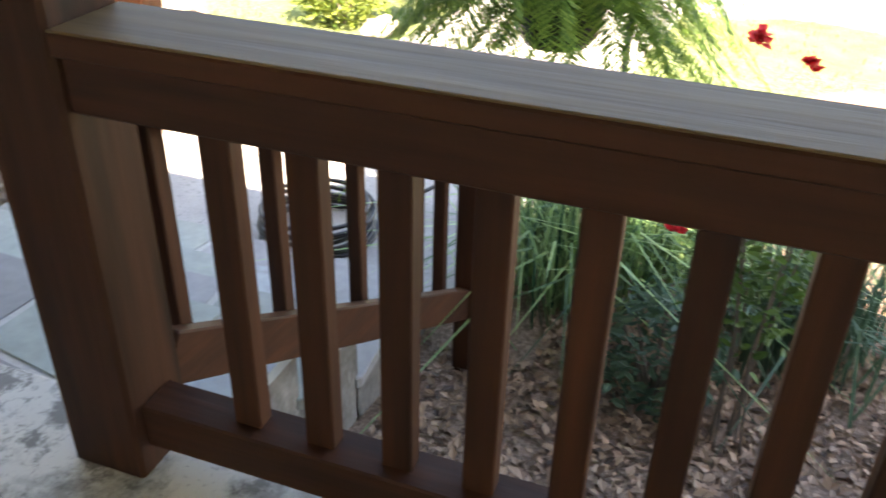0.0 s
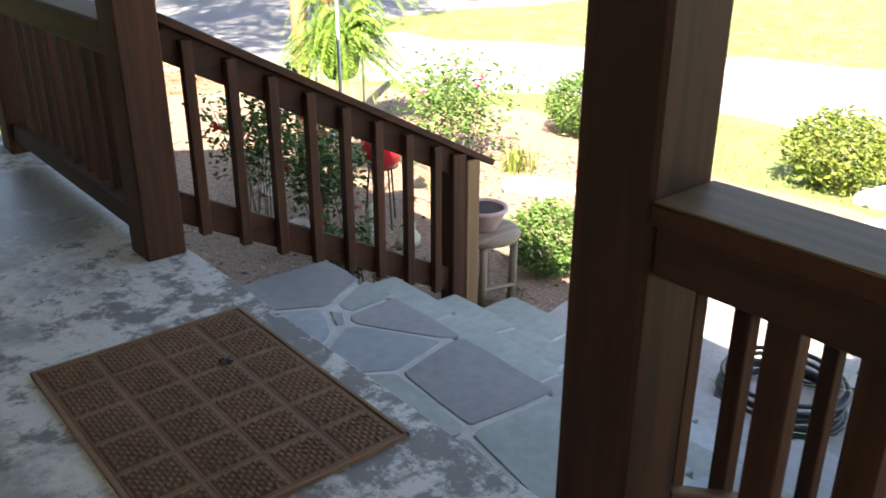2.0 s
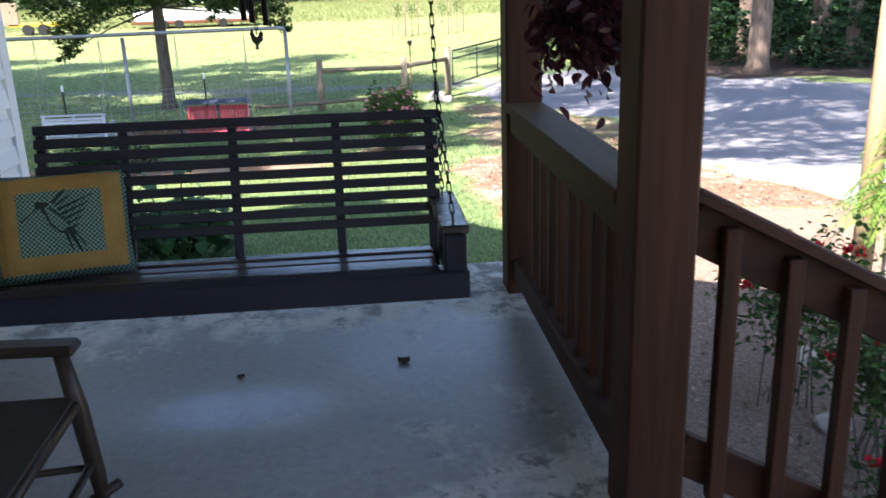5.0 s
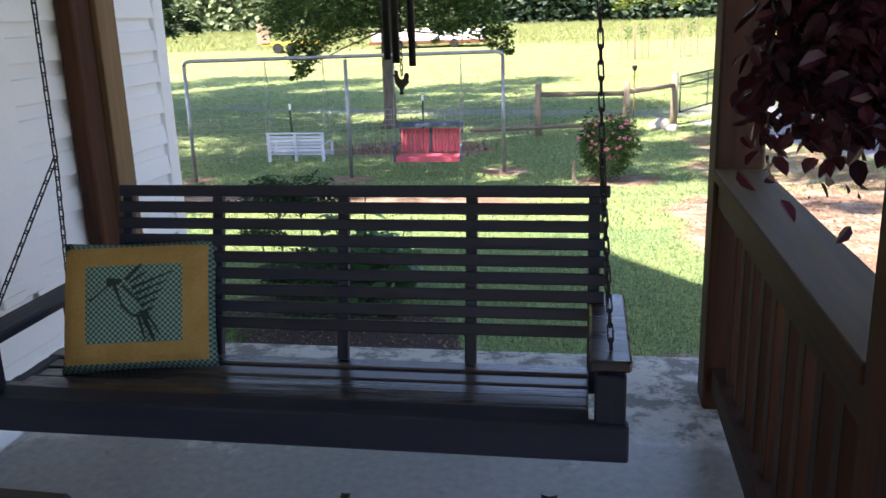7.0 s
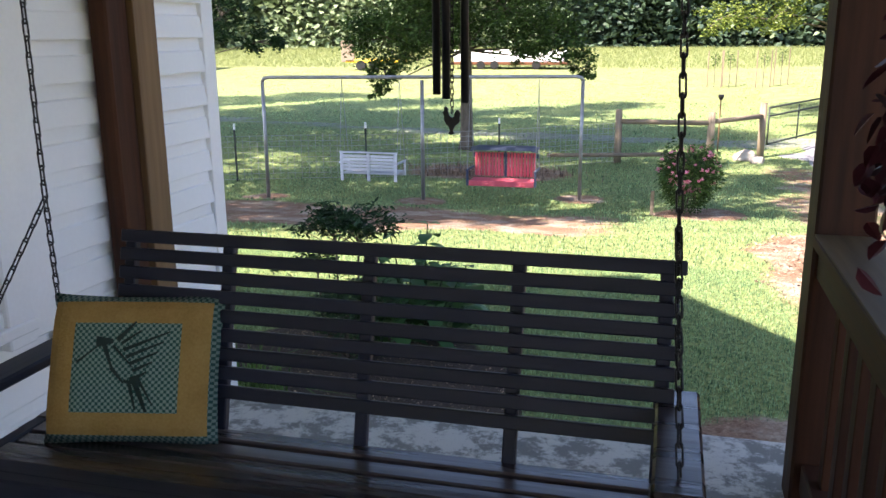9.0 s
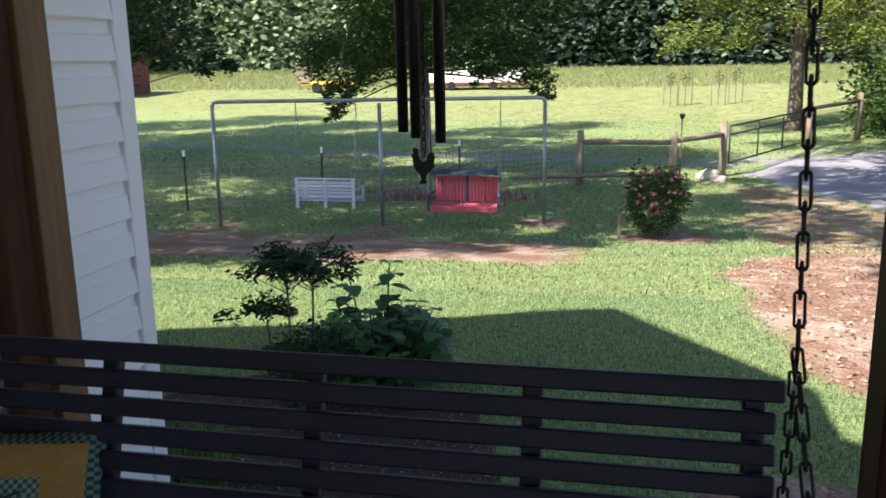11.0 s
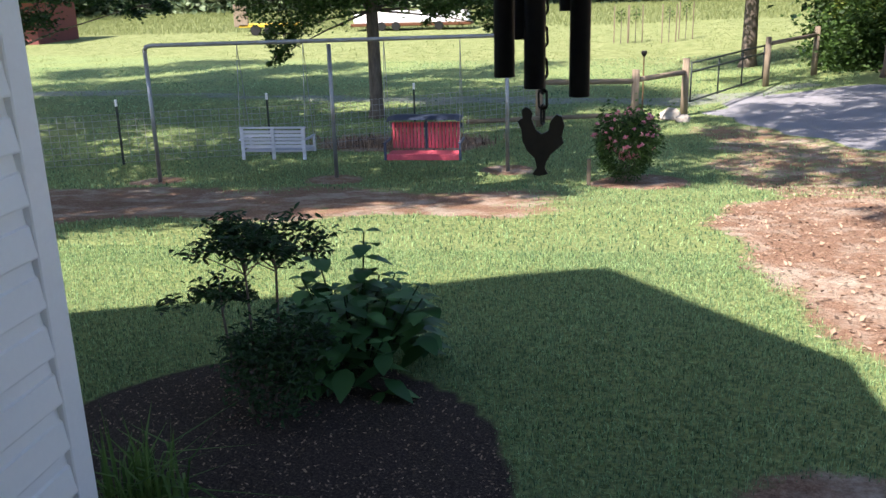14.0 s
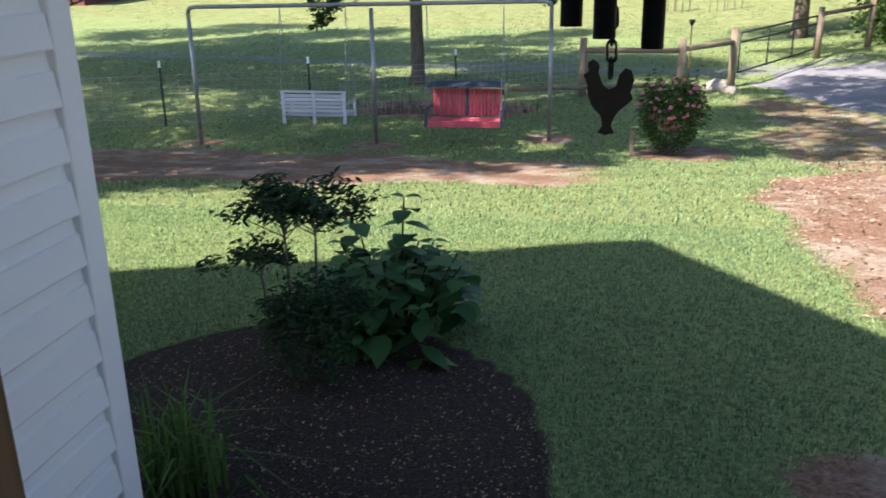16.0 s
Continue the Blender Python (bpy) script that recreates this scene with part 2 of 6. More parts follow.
def concrete():
    """Old sealed slab: cloudy sealed tone, and sealer worn to pale mottled patches with grime at the edges and the head of the steps."""
    m = surface("stained_concrete", (0.20, 0.19, 0.168), (0.33, 0.312, 0.28), 0.9, 0.42, 0.14, fine=30, contrast=(0.36, 0.64), spec=0.5)
    nd, ln = m.node_tree.nodes, m.node_tree.links
    bsdf = nd["Principled BSDF"]
    src = bsdf.inputs["Base Color"].links[0].from_socket
    co = nd.new("ShaderNodeTexCoord")

    def noise_tex(scale, detail, rough):
        n = nd.new("ShaderNodeTexNoise")
        n.inputs["Scale"].default_value, n.inputs["Detail"].default_value, n.inputs["Roughness"].default_value = scale, detail, rough
        ln.new(co.outputs["Object"], n.inputs["Vector"])
        return n.outputs[0]

    def math_node(op, a, b):
        n = nd.new("ShaderNodeMath")
        n.operation = op
        for k, v in enumerate((a, b)):
            if isinstance(v, float):
                n.inputs[k].default_value = v
            else:
                ln.new(v, n.inputs[k])
        return n.outputs[0]

    def span(v, lo, hi, a=0.0, b=1.0):
        r = nd.new("ShaderNodeMapRange")
        for k, x in enumerate((lo, hi, a, b)):
            r.inputs[k + 1].default_value = x
        ln.new(v, r.inputs[0])
        return r.outputs[0]

    def oval(x, y, rx, ry):
        mp, le = nd.new("ShaderNodeMapping"), nd.new("ShaderNodeVectorMath")
        mp.inputs["Location"].default_value = (-x / rx, -y / ry, 0)
        mp.inputs["Scale"].default_value = (1 / rx, 1 / ry, 0)
        le.operation = "LENGTH"
        ln.new(co.outputs["Object"], mp.inputs["Vector"])
        ln.new(mp.outputs[0], le.inputs[0])
        return le.outputs["Value"]

    def layer(src, fac, col):
        mx = nd.new("ShaderNodeMixRGB")
        mx.inputs[2].default_value = (*col, 1)
        ln.new(fac, mx.inputs[0])
        ln.new(src, mx.inputs[1])
        return mx.outputs[0]

    sep = nd.new("ShaderNodeSeparateXYZ")
    ln.new(co.outputs["Object"], sep.inputs[0])
    worn = span(oval(0.05, -1.05, 1.25, 1.9), 0.3, 1.2, 0.22, -0.18)
    worn = math_node("MAXIMUM", worn, span(sep.outputs[1], 1.05, 1.75, -0.18, 0.15))
    worn = math_node("MAXIMUM", worn, span(sep.outputs[0], -0.16, -0.03, -0.18, 0.10))
    torn, grime, grit = noise_tex(3.4, 12, 0.72), noise_tex(6.5, 12, 0.76), noise_tex(70, 4, 0.6)
    col = layer(src, span(math_node("ADD", torn, worn), 0.46, 0.58, 0.0, 0.9), (0.57, 0.55, 0.495))
    col = layer(col, span(math_node("ADD", grime, math_node("MULTIPLY", worn, 0.45)), 0.54, 0.61, 0.0, 0.85), (0.115, 0.108, 0.095))
    col = layer(col, span(grit, 0.60, 0.70, 0.0, 0.5), (0.10, 0.095, 0.085))
    ln.new(col, bsdf.inputs["Base Color"])
    gloss = span(noise_tex(0.7, 3, 0.5), 0.35, 0.65, 0.28, 0.52)
    rough = math_node("ADD", gloss, span(math_node("ADD", torn, worn), 0.485, 0.56, 0.0, 0.25))
    polish = math_node("ADD", span(oval(-1.32, 0.74, 0.70, 0.36), 0.25, 1.15, 0.08, 0.7), math_node("MULTIPLY", noise_tex(9, 8, 0.7), 0.22))
    ln.new(math_node("MINIMUM", rough, polish), bsdf.inputs["Roughness"])
    return m


CONCRETE = concrete()
MORTAR = surface("pale_mortar", (0.34, 0.33, 0.30), (0.52, 0.50, 0.46), 9, 0.9, 0.5, fine=80)
FLAG = surface("bluestone", (0.20, 0.22, 0.225), (0.34, 0.36, 0.355), 2.2, 0.55, 0.25, fine=24, vary=0.28, spot=((0.16, 0.135, 0.115), 1.3, 0.58))
FLAGS = [FLAG, surface("purple_grey_stone", (0.19, 0.183, 0.178), (0.31, 0.30, 0.285), 2.4, 0.55, 0.25, fine=24, vary=0.25), surface("greenish_stone", (0.20, 0.22, 0.19), (0.34, 0.36, 0.315), 2.0, 0.55, 0.25, fine=24, vary=0.25)]
SIDING = surface("white_vinyl", (0.80, 0.80, 0.79), (0.87, 0.87, 0.85), 2.0, 0.45, 0.05, fine=60, contrast=(0.2, 0.8))
TRIM = surface("white_trim", (0.80, 0.80, 0.79), (0.87, 0.87, 0.86), 3.0, 0.4, 0.04, fine=60)
ROOF = surface("roof_shingle", (0.04, 0.038, 0.036), (0.10, 0.095, 0.09), 8, 0.9, 0.5, fine=60)
# ceiling colour is assumed: white, to bounce light into the porch
CEIL = surface("porch_ceiling", (0.66, 0.66, 0.64), (0.76, 0.76, 0.74), 2, 0.6, 0.1, stretch=(1, 12, 1))
STEEL = surface("galvanised_steel", (0.20, 0.21, 0.22), (0.38, 0.39, 0.40), 7, 0.45, 0.1, fine=70, metal=0.7)
IRON = surface("black_iron", (0.008, 0.008, 0.009), (0.03, 0.027, 0.025), 12, 0.45, 0.2, fine=90, metal=0.3)
RUST = surface("rusted_iron", (0.05, 0.022, 0.012), (0.19, 0.075, 0.03), 14, 0.75, 0.3, fine=90, metal=0.3)
BARK = surface("bark", (0.05, 0.04, 0.032), (0.19, 0.155, 0.125), 3, 0.95, 1.0, stretch=(5, 5, 0.8), fine=14)
PINEBARK = surface("pine_bark", (0.06, 0.042, 0.032), (0.23, 0.17, 0.13), 3, 0.95, 1.0, stretch=(5, 5, 0.9), fine=14)
RUBBER = surface("black_rubber", (0.006, 0.006, 0.007), (0.016, 0.016, 0.017), 30, 0.4, 0.1)
MATDARK = surface("dark_mat_pits", (0.066, 0.037, 0.021), (0.105, 0.06, 0.035), 5, 0.85, 0.3, fine=120)
MATMAT = surface("brown_rubber_mat", (0.145, 0.08, 0.043), (0.235, 0.137, 0.08), 5, 0.8, 0.4, fine=120)
REDPAINT = wood("red_painted_slat", (0.42, 0.055, 0.085), (0.60, 0.12, 0.155), 2, 0.5)
BLUEROOF = surface("slate_blue_canopy", (0.035, 0.05, 0.085), (0.06, 0.08, 0.13), 4, 0.5, 0.1)
WHITEWOOD = wood("worn_white_wood", (0.34, 0.36, 0.40), (0.66, 0.68, 0.72), 0, 0.7)
GLASS = surface("dark_window_glass", (0.004, 0.005, 0.006), (0.008, 0.009, 0.011), 2, 0.08, 0.0, spec=0.8)
TERRA = surface("terracotta", (0.22, 0.09, 0.05), (0.38, 0.17, 0.10), 6, 0.8, 0.2)
STONE = surface("cast_stone", (0.24, 0.21, 0.175), (0.50, 0.45, 0.38), 7, 0.85, 0.4)
SOIL = surface("potting_soil", (0.018, 0.012, 0.009), (0.06, 0.042, 0.03), 20, 0.95, 0.8, fine=120)
LEAF = leafy("tree_leaf", (0.022, 0.052, 0.012), (0.075, 0.14, 0.03))
LEAF_LIGHT = leafy("light_leaf", (0.06, 0.11, 0.02), (0.22, 0.27, 0.05))
LEAF_DARK = leafy("dark_leaf", (0.012, 0.032, 0.012), (0.035, 0.085, 0.025), 0.2)
LEAF_BOX = leafy("shrub_leaf", (0.05, 0.11, 0.025), (0.14, 0.24, 0.06))
FERN = leafy("fern_frond", (0.045, 0.12, 0.02), (0.25, 0.38, 0.07))
GRASS = leafy("lawn_blade", (0.014, 0.068, 0.034), (0.40, 0.58, 0.26), 0.42)
DRYGRASS = leafy("field_grass", (0.13, 0.17, 0.055), (0.29, 0.32, 0.13), 0.4)
PURPLE = leafy("purple_leaf", (0.022, 0.006, 0.010), (0.10, 0.024, 0.036), 0.22, 0.4)
ROSE = leafy("red_petal", (0.42, 0.006, 0.012), (0.75, 0.03, 0.05), 0.3)
PINK = leafy("pink_petal", (0.58, 0.13, 0.22), (0.82, 0.42, 0.50), 0.3)
LITTER = leafy("dry_leaf", (0.05, 0.028, 0.017), (0.46, 0.32, 0.22), 0.15)

# ---- the ground: one sheet ----


def smooth(a, b, v):
    u = np.clip((v - a) / (b - a), 0, 1)
    return u * u * (3 - 2 * u)


def height(x, y):
    x, y = np.asarray(x, float), np.asarray(y, float)
    z = np.interp(y, [-40, 2, 7.6, 14.5, 20, 35, 95, 400], [-0.85, -0.86, -0.97, -1.68, -1.74, -1.8, -0.4, 2.0])
    w = smooth(2.5, 10, x)
    z = z * (1 - w) + w * np.interp(y, [-40, 5, 40, 95, 400], [-0.95, -1.05, -1.35, -0.4, 2.0])
    near = np.exp(-(np.clip(x, 0, 9) / 0.75) ** 2) * smooth(2.6, 1.2, y)
    z = z + 0.36 * near
    bed = np.exp(-((x + 2.6) / 1.1) ** 2 - ((y - 4.0) / 1.3) ** 2)
    return z + 0.07 * bed + 0.02 * np.sin(x * 1.7 + 0.4) * np.cos(y * 1.3)


def gz(x, y):
    return float(height(x, y))


def road_distance(x, y, line):
    best = np.full(np.shape(x), 1e9)
    for (ax, ay), (bx, by) in zip(line, line[1:]):
        dx, dy = bx - ax, by - ay
        u = np.clip(((x - ax) * dx + (y - ay) * dy) / (dx * dx + dy * dy), 0, 1)
        best = np.minimum(best, np.hypot(x - ax - u * dx, y - ay - u * dy))
    return best


ROAD_A = [(5.3, 23.3), (6.5, 19.3), (8.0, 15.5), (10.5, 13.2), (14, 12.9), (24, 11.5), (70, 3)]
ROAD_B = [(7.6, 15.0), (5.7, 11), (6.1, 7.4), (8.0, 4.6), (9.2, 1.0), (9.3, -8), (9, -40)]
TRACK = [(-40, 31), (-16, 29), (-6, 26.5), (2, 25.5), (5, 27)]


def zones(x, y):
    wob = 0.22 * np.sin(x * 2.1 + y * 1.1) + 0.16 * np.sin(y * 3.3 - x * 0.7)
    gravel = np.maximum(smooth(3.1, 2.5, road_distance(x, y, ROAD_A) + wob), smooth(2.15, 1.75, road_distance(x, y, ROAD_B) + wob))
    gravel = np.maximum(gravel, 0.5 * smooth(1.5, 0.7, road_distance(x, y, TRACK) + wob))
    bank = 4.9 + 0.35 * np.sin(y * 0.9) + wob
    mulch = smooth(bank + 0.25, bank - 0.25, x) * smooth(0.05, 0.2, x + 0.2) * smooth(6.4, 5.8, y + wob + 0.12 * (x - 2) ** 2 - 0.5) * smooth(2.6, 2.1, y - 1.5 * x + wob)
    verge = np.interp(x, [6.5, 8, 10.5, 14, 24, 70], [19.3, 15.5, 13.2, 12.9, 11.5, 3.0]) + 4.6
    mulch = np.maximum(mulch, smooth(0, 1.2, y - verge + 2 * wob) * smooth(7.6, 8.6, x) * smooth(40, 34, y) * smooth(1.0, 3.0, x - 0.5 * (y - 24)) * 0.95)
    r = np.hypot((x + 2.75) / 1.42, (y - 3.85) / 1.72) + 0.12 * wob
    mulch = np.maximum(mulch, smooth(1.06, 0.94, r))
    ring = np.hypot(x + 0.1, y - 14.2) + 0.3 * wob
    bare = smooth(1.0, 0.6, ring)
    edge = np.interp(y, [4.4, 5.4, 6.3, 7.4, 10.2, 12.0, 13.2], [1.3, 0.95, 0.72, 0.42, 0.32, 1.05, 2.6])
    bare = np.maximum(bare, smooth(-0.3, 0.35, x + 0.5 * wob - edge) * smooth(3.6, 4.8, y) * smooth(13.4, 12.2, y + 0.5 * wob) * smooth(4.9, 4.2, x) * 0.85)
    bare = np.maximum(bare, 0.85 * smooth(0.9, 0.2, np.hypot((x - 0.1) / 1.0, (y - 4.1) / 0.55) + 0.4 * wob))
    bare = np.maximum(bare, 0.70 * smooth(9.9, 10.9, y + 1.6 * wob - 0.12 * (x + 3)) * smooth(14.2, 12.8, y + wob) * smooth(0.0, -2.2, x))
    bare = np.maximum(bare, 0.58 * smooth(0.9, 1.9, x + wob) * smooth(5.2, 4.4, x) * smooth(11.5, 13, y) * smooth(22, 20, y))
    bare = np.maximum(bare, 0.8 * smooth(1.6, 0.9, np.hypot((x + 4.6) / 1.6, (y - 18.4) / 0.9)))
    for px, py in ((-8.2, 14.35), (-5.1, 14.6), (-2.2, 15.5)):
        bare = np.maximum(bare, 0.9 * smooth(0.7, 0.3, np.hypot(x - px, y - py)))
    gravel = gravel * (1 - mulch)
    return gravel, mulch, bare * (1 - gravel) * (1 - mulch)


def ground_material():
    m = bpy.data.materials.new("ground")
    m.use_nodes = True
    nd, ln = m.node_tree.nodes, m.node_tree.links
    bsdf = nd["Principled BSDF"]
    co = nd.new("ShaderNodeTexCoord")

    def noise_tex(scale, detail=6, rough=0.6):
        n = nd.new("ShaderNodeTexNoise")
        n.inputs["Scale"].default_value, n.inputs["Detail"].default_value, n.inputs["Roughness"].default_value = scale, detail, rough
        ln.new(co.outputs["Object"], n.inputs["Vector"])
        return n.outputs[0]

    def ramp(src, *stops):
        r = nd.new("ShaderNodeValToRGB")
        e = r.color_ramp.elements
        while len(e) < len(stops):
            e.new(0.5)
        for k, (pos, col) in enumerate(stops):
            e[k].position, e[k].color = pos, (*col, 1)
        ln.new(src, r.inputs[0])
        return r.outputs[0]

    def mixed(fac, a, b):
        x = nd.new("ShaderNodeMixRGB")
        ln.new(fac, x.inputs[0])
        ln.new(a, x.inputs[1])
        ln.new(b, x.inputs[2])
        return x.outputs[0]

    def mask(name, gain=0.55):
        at = nd.new("ShaderNodeAttribute")
        at.attribute_name = name
        a = nd.new("ShaderNodeMath")
        a.operation, a.inputs[1].default_value = "MULTIPLY_ADD", gain
        ln.new(noise_tex(5.0, 8, 0.7), a.inputs[0])
        b = nd.new("ShaderNodeMath")
        b.operation, b.inputs[1].default_value = "SUBTRACT", gain * 0.5
        ln.new(at.outputs["Fac"], a.inputs[2])
        ln.new(a.outputs[0], b.inputs[0])
        r = nd.new("ShaderNodeMapRange")
        r.inputs[1].default_value, r.inputs[2].default_value = 0.38, 0.62
        ln.new(b.outputs[0], r.inputs[0])
        return r.outputs[0]

    grass = mixed(noise_tex(0.35, 4), ramp(noise_tex(38, 6), (0.34, (0.024, 0.052, 0.024)), (0.66, (0.27, 0.36, 0.155))),
                  ramp(noise_tex(22, 6), (0.34, (0.06, 0.10, 0.03)), (0.66, (0.35, 0.38, 0.13))))
    gravel = ramp(noise_tex(55, 8, 0.75), (0.28, (0.085, 0.085, 0.095)), (0.5, (0.24, 0.24, 0.255)), (0.72, (0.44, 0.44, 0.45)))
    mulch = ramp(noise_tex(48, 8, 0.8), (0.3, (0.07, 0.05, 0.04)), (0.52, (0.28, 0.20, 0.15)), (0.72, (0.55, 0.43, 0.34)))
    bare = mixed(ramp(noise_tex(1.6, 9, 0.68), (0.47, (0, 0, 0)), (0.62, (1, 1, 1))), ramp(noise_tex(34, 9, 0.8), (0.36, (0.10, 0.055, 0.034)), (0.5, (0.225, 0.135, 0.088)), (0.64, (0.36, 0.24, 0.165))), ramp(noise_tex(26, 9, 0.75), (0.32, (0.20, 0.15, 0.105)), (0.6, (0.45, 0.375, 0.295))))
    hay = ramp(noise_tex(2.2, 9, 0.7), (0.32, (0.105, 0.135, 0.045)), (0.52, (0.18, 0.21, 0.08)), (0.7, (0.26, 0.27, 0.125)))
    soil = ramp(noise_tex(75, 8, 0.8), (0.36, (0.016, 0.012, 0.010)), (0.52, (0.060, 0.044, 0.036)), (0.62, (0.13, 0.10, 0.085)), (0.67, (0.34, 0.30, 0.25)))
    grass = mixed(mask("field", 0.5), grass, hay)
    col = mixed(mask("bare", 1.3), grass, bare)
    col = mixed(mask("gravel"), col, gravel)
    col = mixed(mask("mulch", 0.3), col, mixed(mask("soil", 0.2), mulch, soil))
    ln.new(col, bsdf.inputs["Base Color"])
    bsdf.inputs["Roughness"].default_value = 0.95
    bsdf.inputs["Specular IOR Level"].default_value = 0.15
    bp = nd.new("ShaderNodeBump")
    bp.inputs["Strength"].default_value, bp.inputs["Distance"].default_value = 0.8, 0.03
    ln.new(noise_tex(60, 8, 0.75), bp.inputs["Height"])
    ln.new(bp.outputs[0], bsdf.inputs["Normal"])
    return m


def spread(lo, hi, step, far):
    near = np.arange(lo, hi + step, step)
    out = [step]
    while sum(out) < far:
        out.append(out[-1] * 1.25)
    o = np.cumsum(out)
    return np.concatenate([lo - o[::-1], near, near[-1] + o])


gx, gy = spread(-9.0, 14.0, 0.14, 420), spread(-6.0, 24.0, 0.14, 420)
GX, GY = np.meshgrid(gx, gy, indexing="ij")
GZ = height(GX, GY)
inside = (GX > -9.4) & (GX < -0.15) & (GY > -40) & (GY < 2.05)
GZ = np.where(inside, -1.3, GZ)
ni, nj = GX.shape
idx = np.arange(ni * nj).reshape(ni, nj)
quads = np.stack([idx[:-1, :-1], idx[1:, :-1], idx[1:, 1:], idx[:-1, 1:]], -1).reshape(-1, 4)
ground = solid("ground", np.stack([GX, GY, GZ], -1).reshape(-1, 3), quads, ground_material(), smooth=True)
tagged(ground, "lawn, bare soil, mulch beds and gravel drive", "ground", kind="structure")
field_zone = np.maximum(smooth(33.0, 42.0, GY + 0.3 * GX) * smooth(7.5, 5.0, GX - 0.35 * (GY - 24)), smooth(5.2, 6.2, GX) * smooth(15, 12, GY))
soil_zone = np.maximum(smooth(1.5, 1.2, np.hypot((GX + 2.75) / 1.42, (GY - 3.85) / 1.72)), smooth(7.0, 7.6, GX) * smooth(13, 15, GY))
for zname, zval in zip(("gravel", "mulch", "bare", "field", "soil"), (*zones(GX, GY), field_zone, soil_zone)):
    at = ground.data.attributes.new(zname, "FLOAT", "POINT")
    at.data.foreach_set("value", zval.reshape(-1).astype(np.float32))

# ---- the house and the porch ----
Z_CAP = 0.875
floor = tagged(part("floor", box(-2.58, 0.0, -11.9, 2.19, -1.0, 0.0, 0.012), CONCRETE), "stained grey concrete porch slab", "floor", kind="structure")

WALL_X, HOUSE_Y = -2.58, 2.70
wall = tagged(part("wall_house", box(-9.2, WALL_X - 0.036, -12, HOUSE_Y - 0.02, -1.2, 4.05, 0), SIDING), "house wall clad in white vinyl siding", "wall", kind="structure")
# gable end above the wall
gable = bmesh.new()
gv = [gable.verts.new(p) for p in ((-9.2, HOUSE_Y - 0.02, 4.05), (WALL_X - 0.036, HOUSE_Y - 0.02, 4.05), (-5.85, HOUSE_Y - 0.02, 7.2), (-9.2, -12, 4.05), (WALL_X - 0.036, -12, 4.05), (-5.85, -12, 7.2))]
for f in ((0, 1, 2), (5, 4, 3), (0, 2, 5, 3), (1, 4, 5, 2)):
    gable.faces.new([gv[k] for k in f])
tagged(part("wall_gable", gable, SIDING), "white gable of the house", "wall", kind="structure")


def roof_slab(name, a, b, y0, y1, thick=0.12):
    """A sloping roof from the plan line a (x, z) to b, from y0 to y1."""
    bm = bmesh.new()
    v = [bm.verts.new((x, y, z + d)) for d in (0, -thick) for y in (y0, y1) for x, z in (a, b)]
    for f in ((0, 1, 3, 2), (4, 6, 7, 5), (0, 4, 5, 1), (2, 3, 7, 6), (0, 2, 6, 4), (1, 5, 7, 3)):
        bm.faces.new([v[k] for k in f])
    bmesh.ops.recalc_face_normals(bm, faces=bm.faces)
    return tagged(part(name, bm, ROOF), "dark shingle roof slope", "roof", kind="structure")


roof_slab("roof_porch", (0.53, 2.1), (-2.62, 4.37), -12, 2.05)
roof_slab("roof_front", (-2.35, 3.98), (-5.85, 7.42), -12, 3.05)
roof_slab("roof_back", (-5.85, 7.42), (-9.4, 3.95), -12, 3.05)
# out of view; its white brightens the porch below
tagged(part("ceiling", box(WALL_X, 0.2, -11.9, 2.0, 2.36, 2.42, 0), CEIL), "unseen porch ceiling, made white to bounce light", "ceiling", kind="structure")
tagged(part("porch_beam", box(-0.20, -0.02, -11.9, 1.92, 2.14, 2.36, 0.006), STAIN[1]), "dark stained beam over the porch posts", "beam", kind="structure")

# lapped siding courses, the lower edge proud
course = 0.145


def lap_board(x0y0, x1y1, z, normal):
    """One siding course between two plan points, its foot standing out along the normal."""
    bm = bmesh.new()
    (ax, ay), (bx, by) = x0y0, x1y1
    nx, ny = normal
    rows = []
    for off, dz in ((0.0, 0.0), (0.026, 0.0), (0.028, 0.006), (0.018, course * 0.62), (0.010, course * 0.66), (0.004, course + 0.004)):
        rows.append([bm.verts.new((ax + nx * off, ay + ny * off, z + dz)), bm.verts.new((bx + nx * off, by + ny * off, z + dz))])
    for p, q in zip(rows, rows[1:]):
        bm.faces.new((p[0], p[1], q[1], q[0]))
    bmesh.ops.recalc_face_normals(bm, faces=bm.faces)
    return bm


WIN_Y0, WIN_Y1, WIN_Z0, WIN_Z1 = 0.05, 1.20, 0.60, 2.02
z = -1.05
while z < 3.2:
    if z + course > 0:
        spans = [(-7.4, HOUSE_Y - 0.07)]
        if z + course > WIN_Z0 - 0.14 and z < WIN_Z1 + 0.12:
            spans = [(-7.4, WIN_Y0 - 0.22), (WIN_Y1 + 0.30, HOUSE_Y - 0.07)]
    else:
        spans = [(2.2, HOUSE_Y - 0.07)]
    for s0, s1 in spans:
        part("siding_board", lap_board((WALL_X - 0.036, s0), (WALL_X - 0.036, s1), z, (1, 0)), SIDING, wall)
    part("siding_board", lap_board((WALL_X - 0.08, HOUSE_Y - 0.02), (-9.2, HOUSE_Y - 0.02), z, (0, 1)), SIDING, wall)
    z += course
corner = box(WALL_X - 0.095, WALL_X - 0.006, HOUSE_Y - 0.085, HOUSE_Y + 0.012, -1.1, 4.0, 0.004)
tagged(part("trim_corner", corner, TRIM), "white vinyl corner post of the house", "trim", kind="structure")

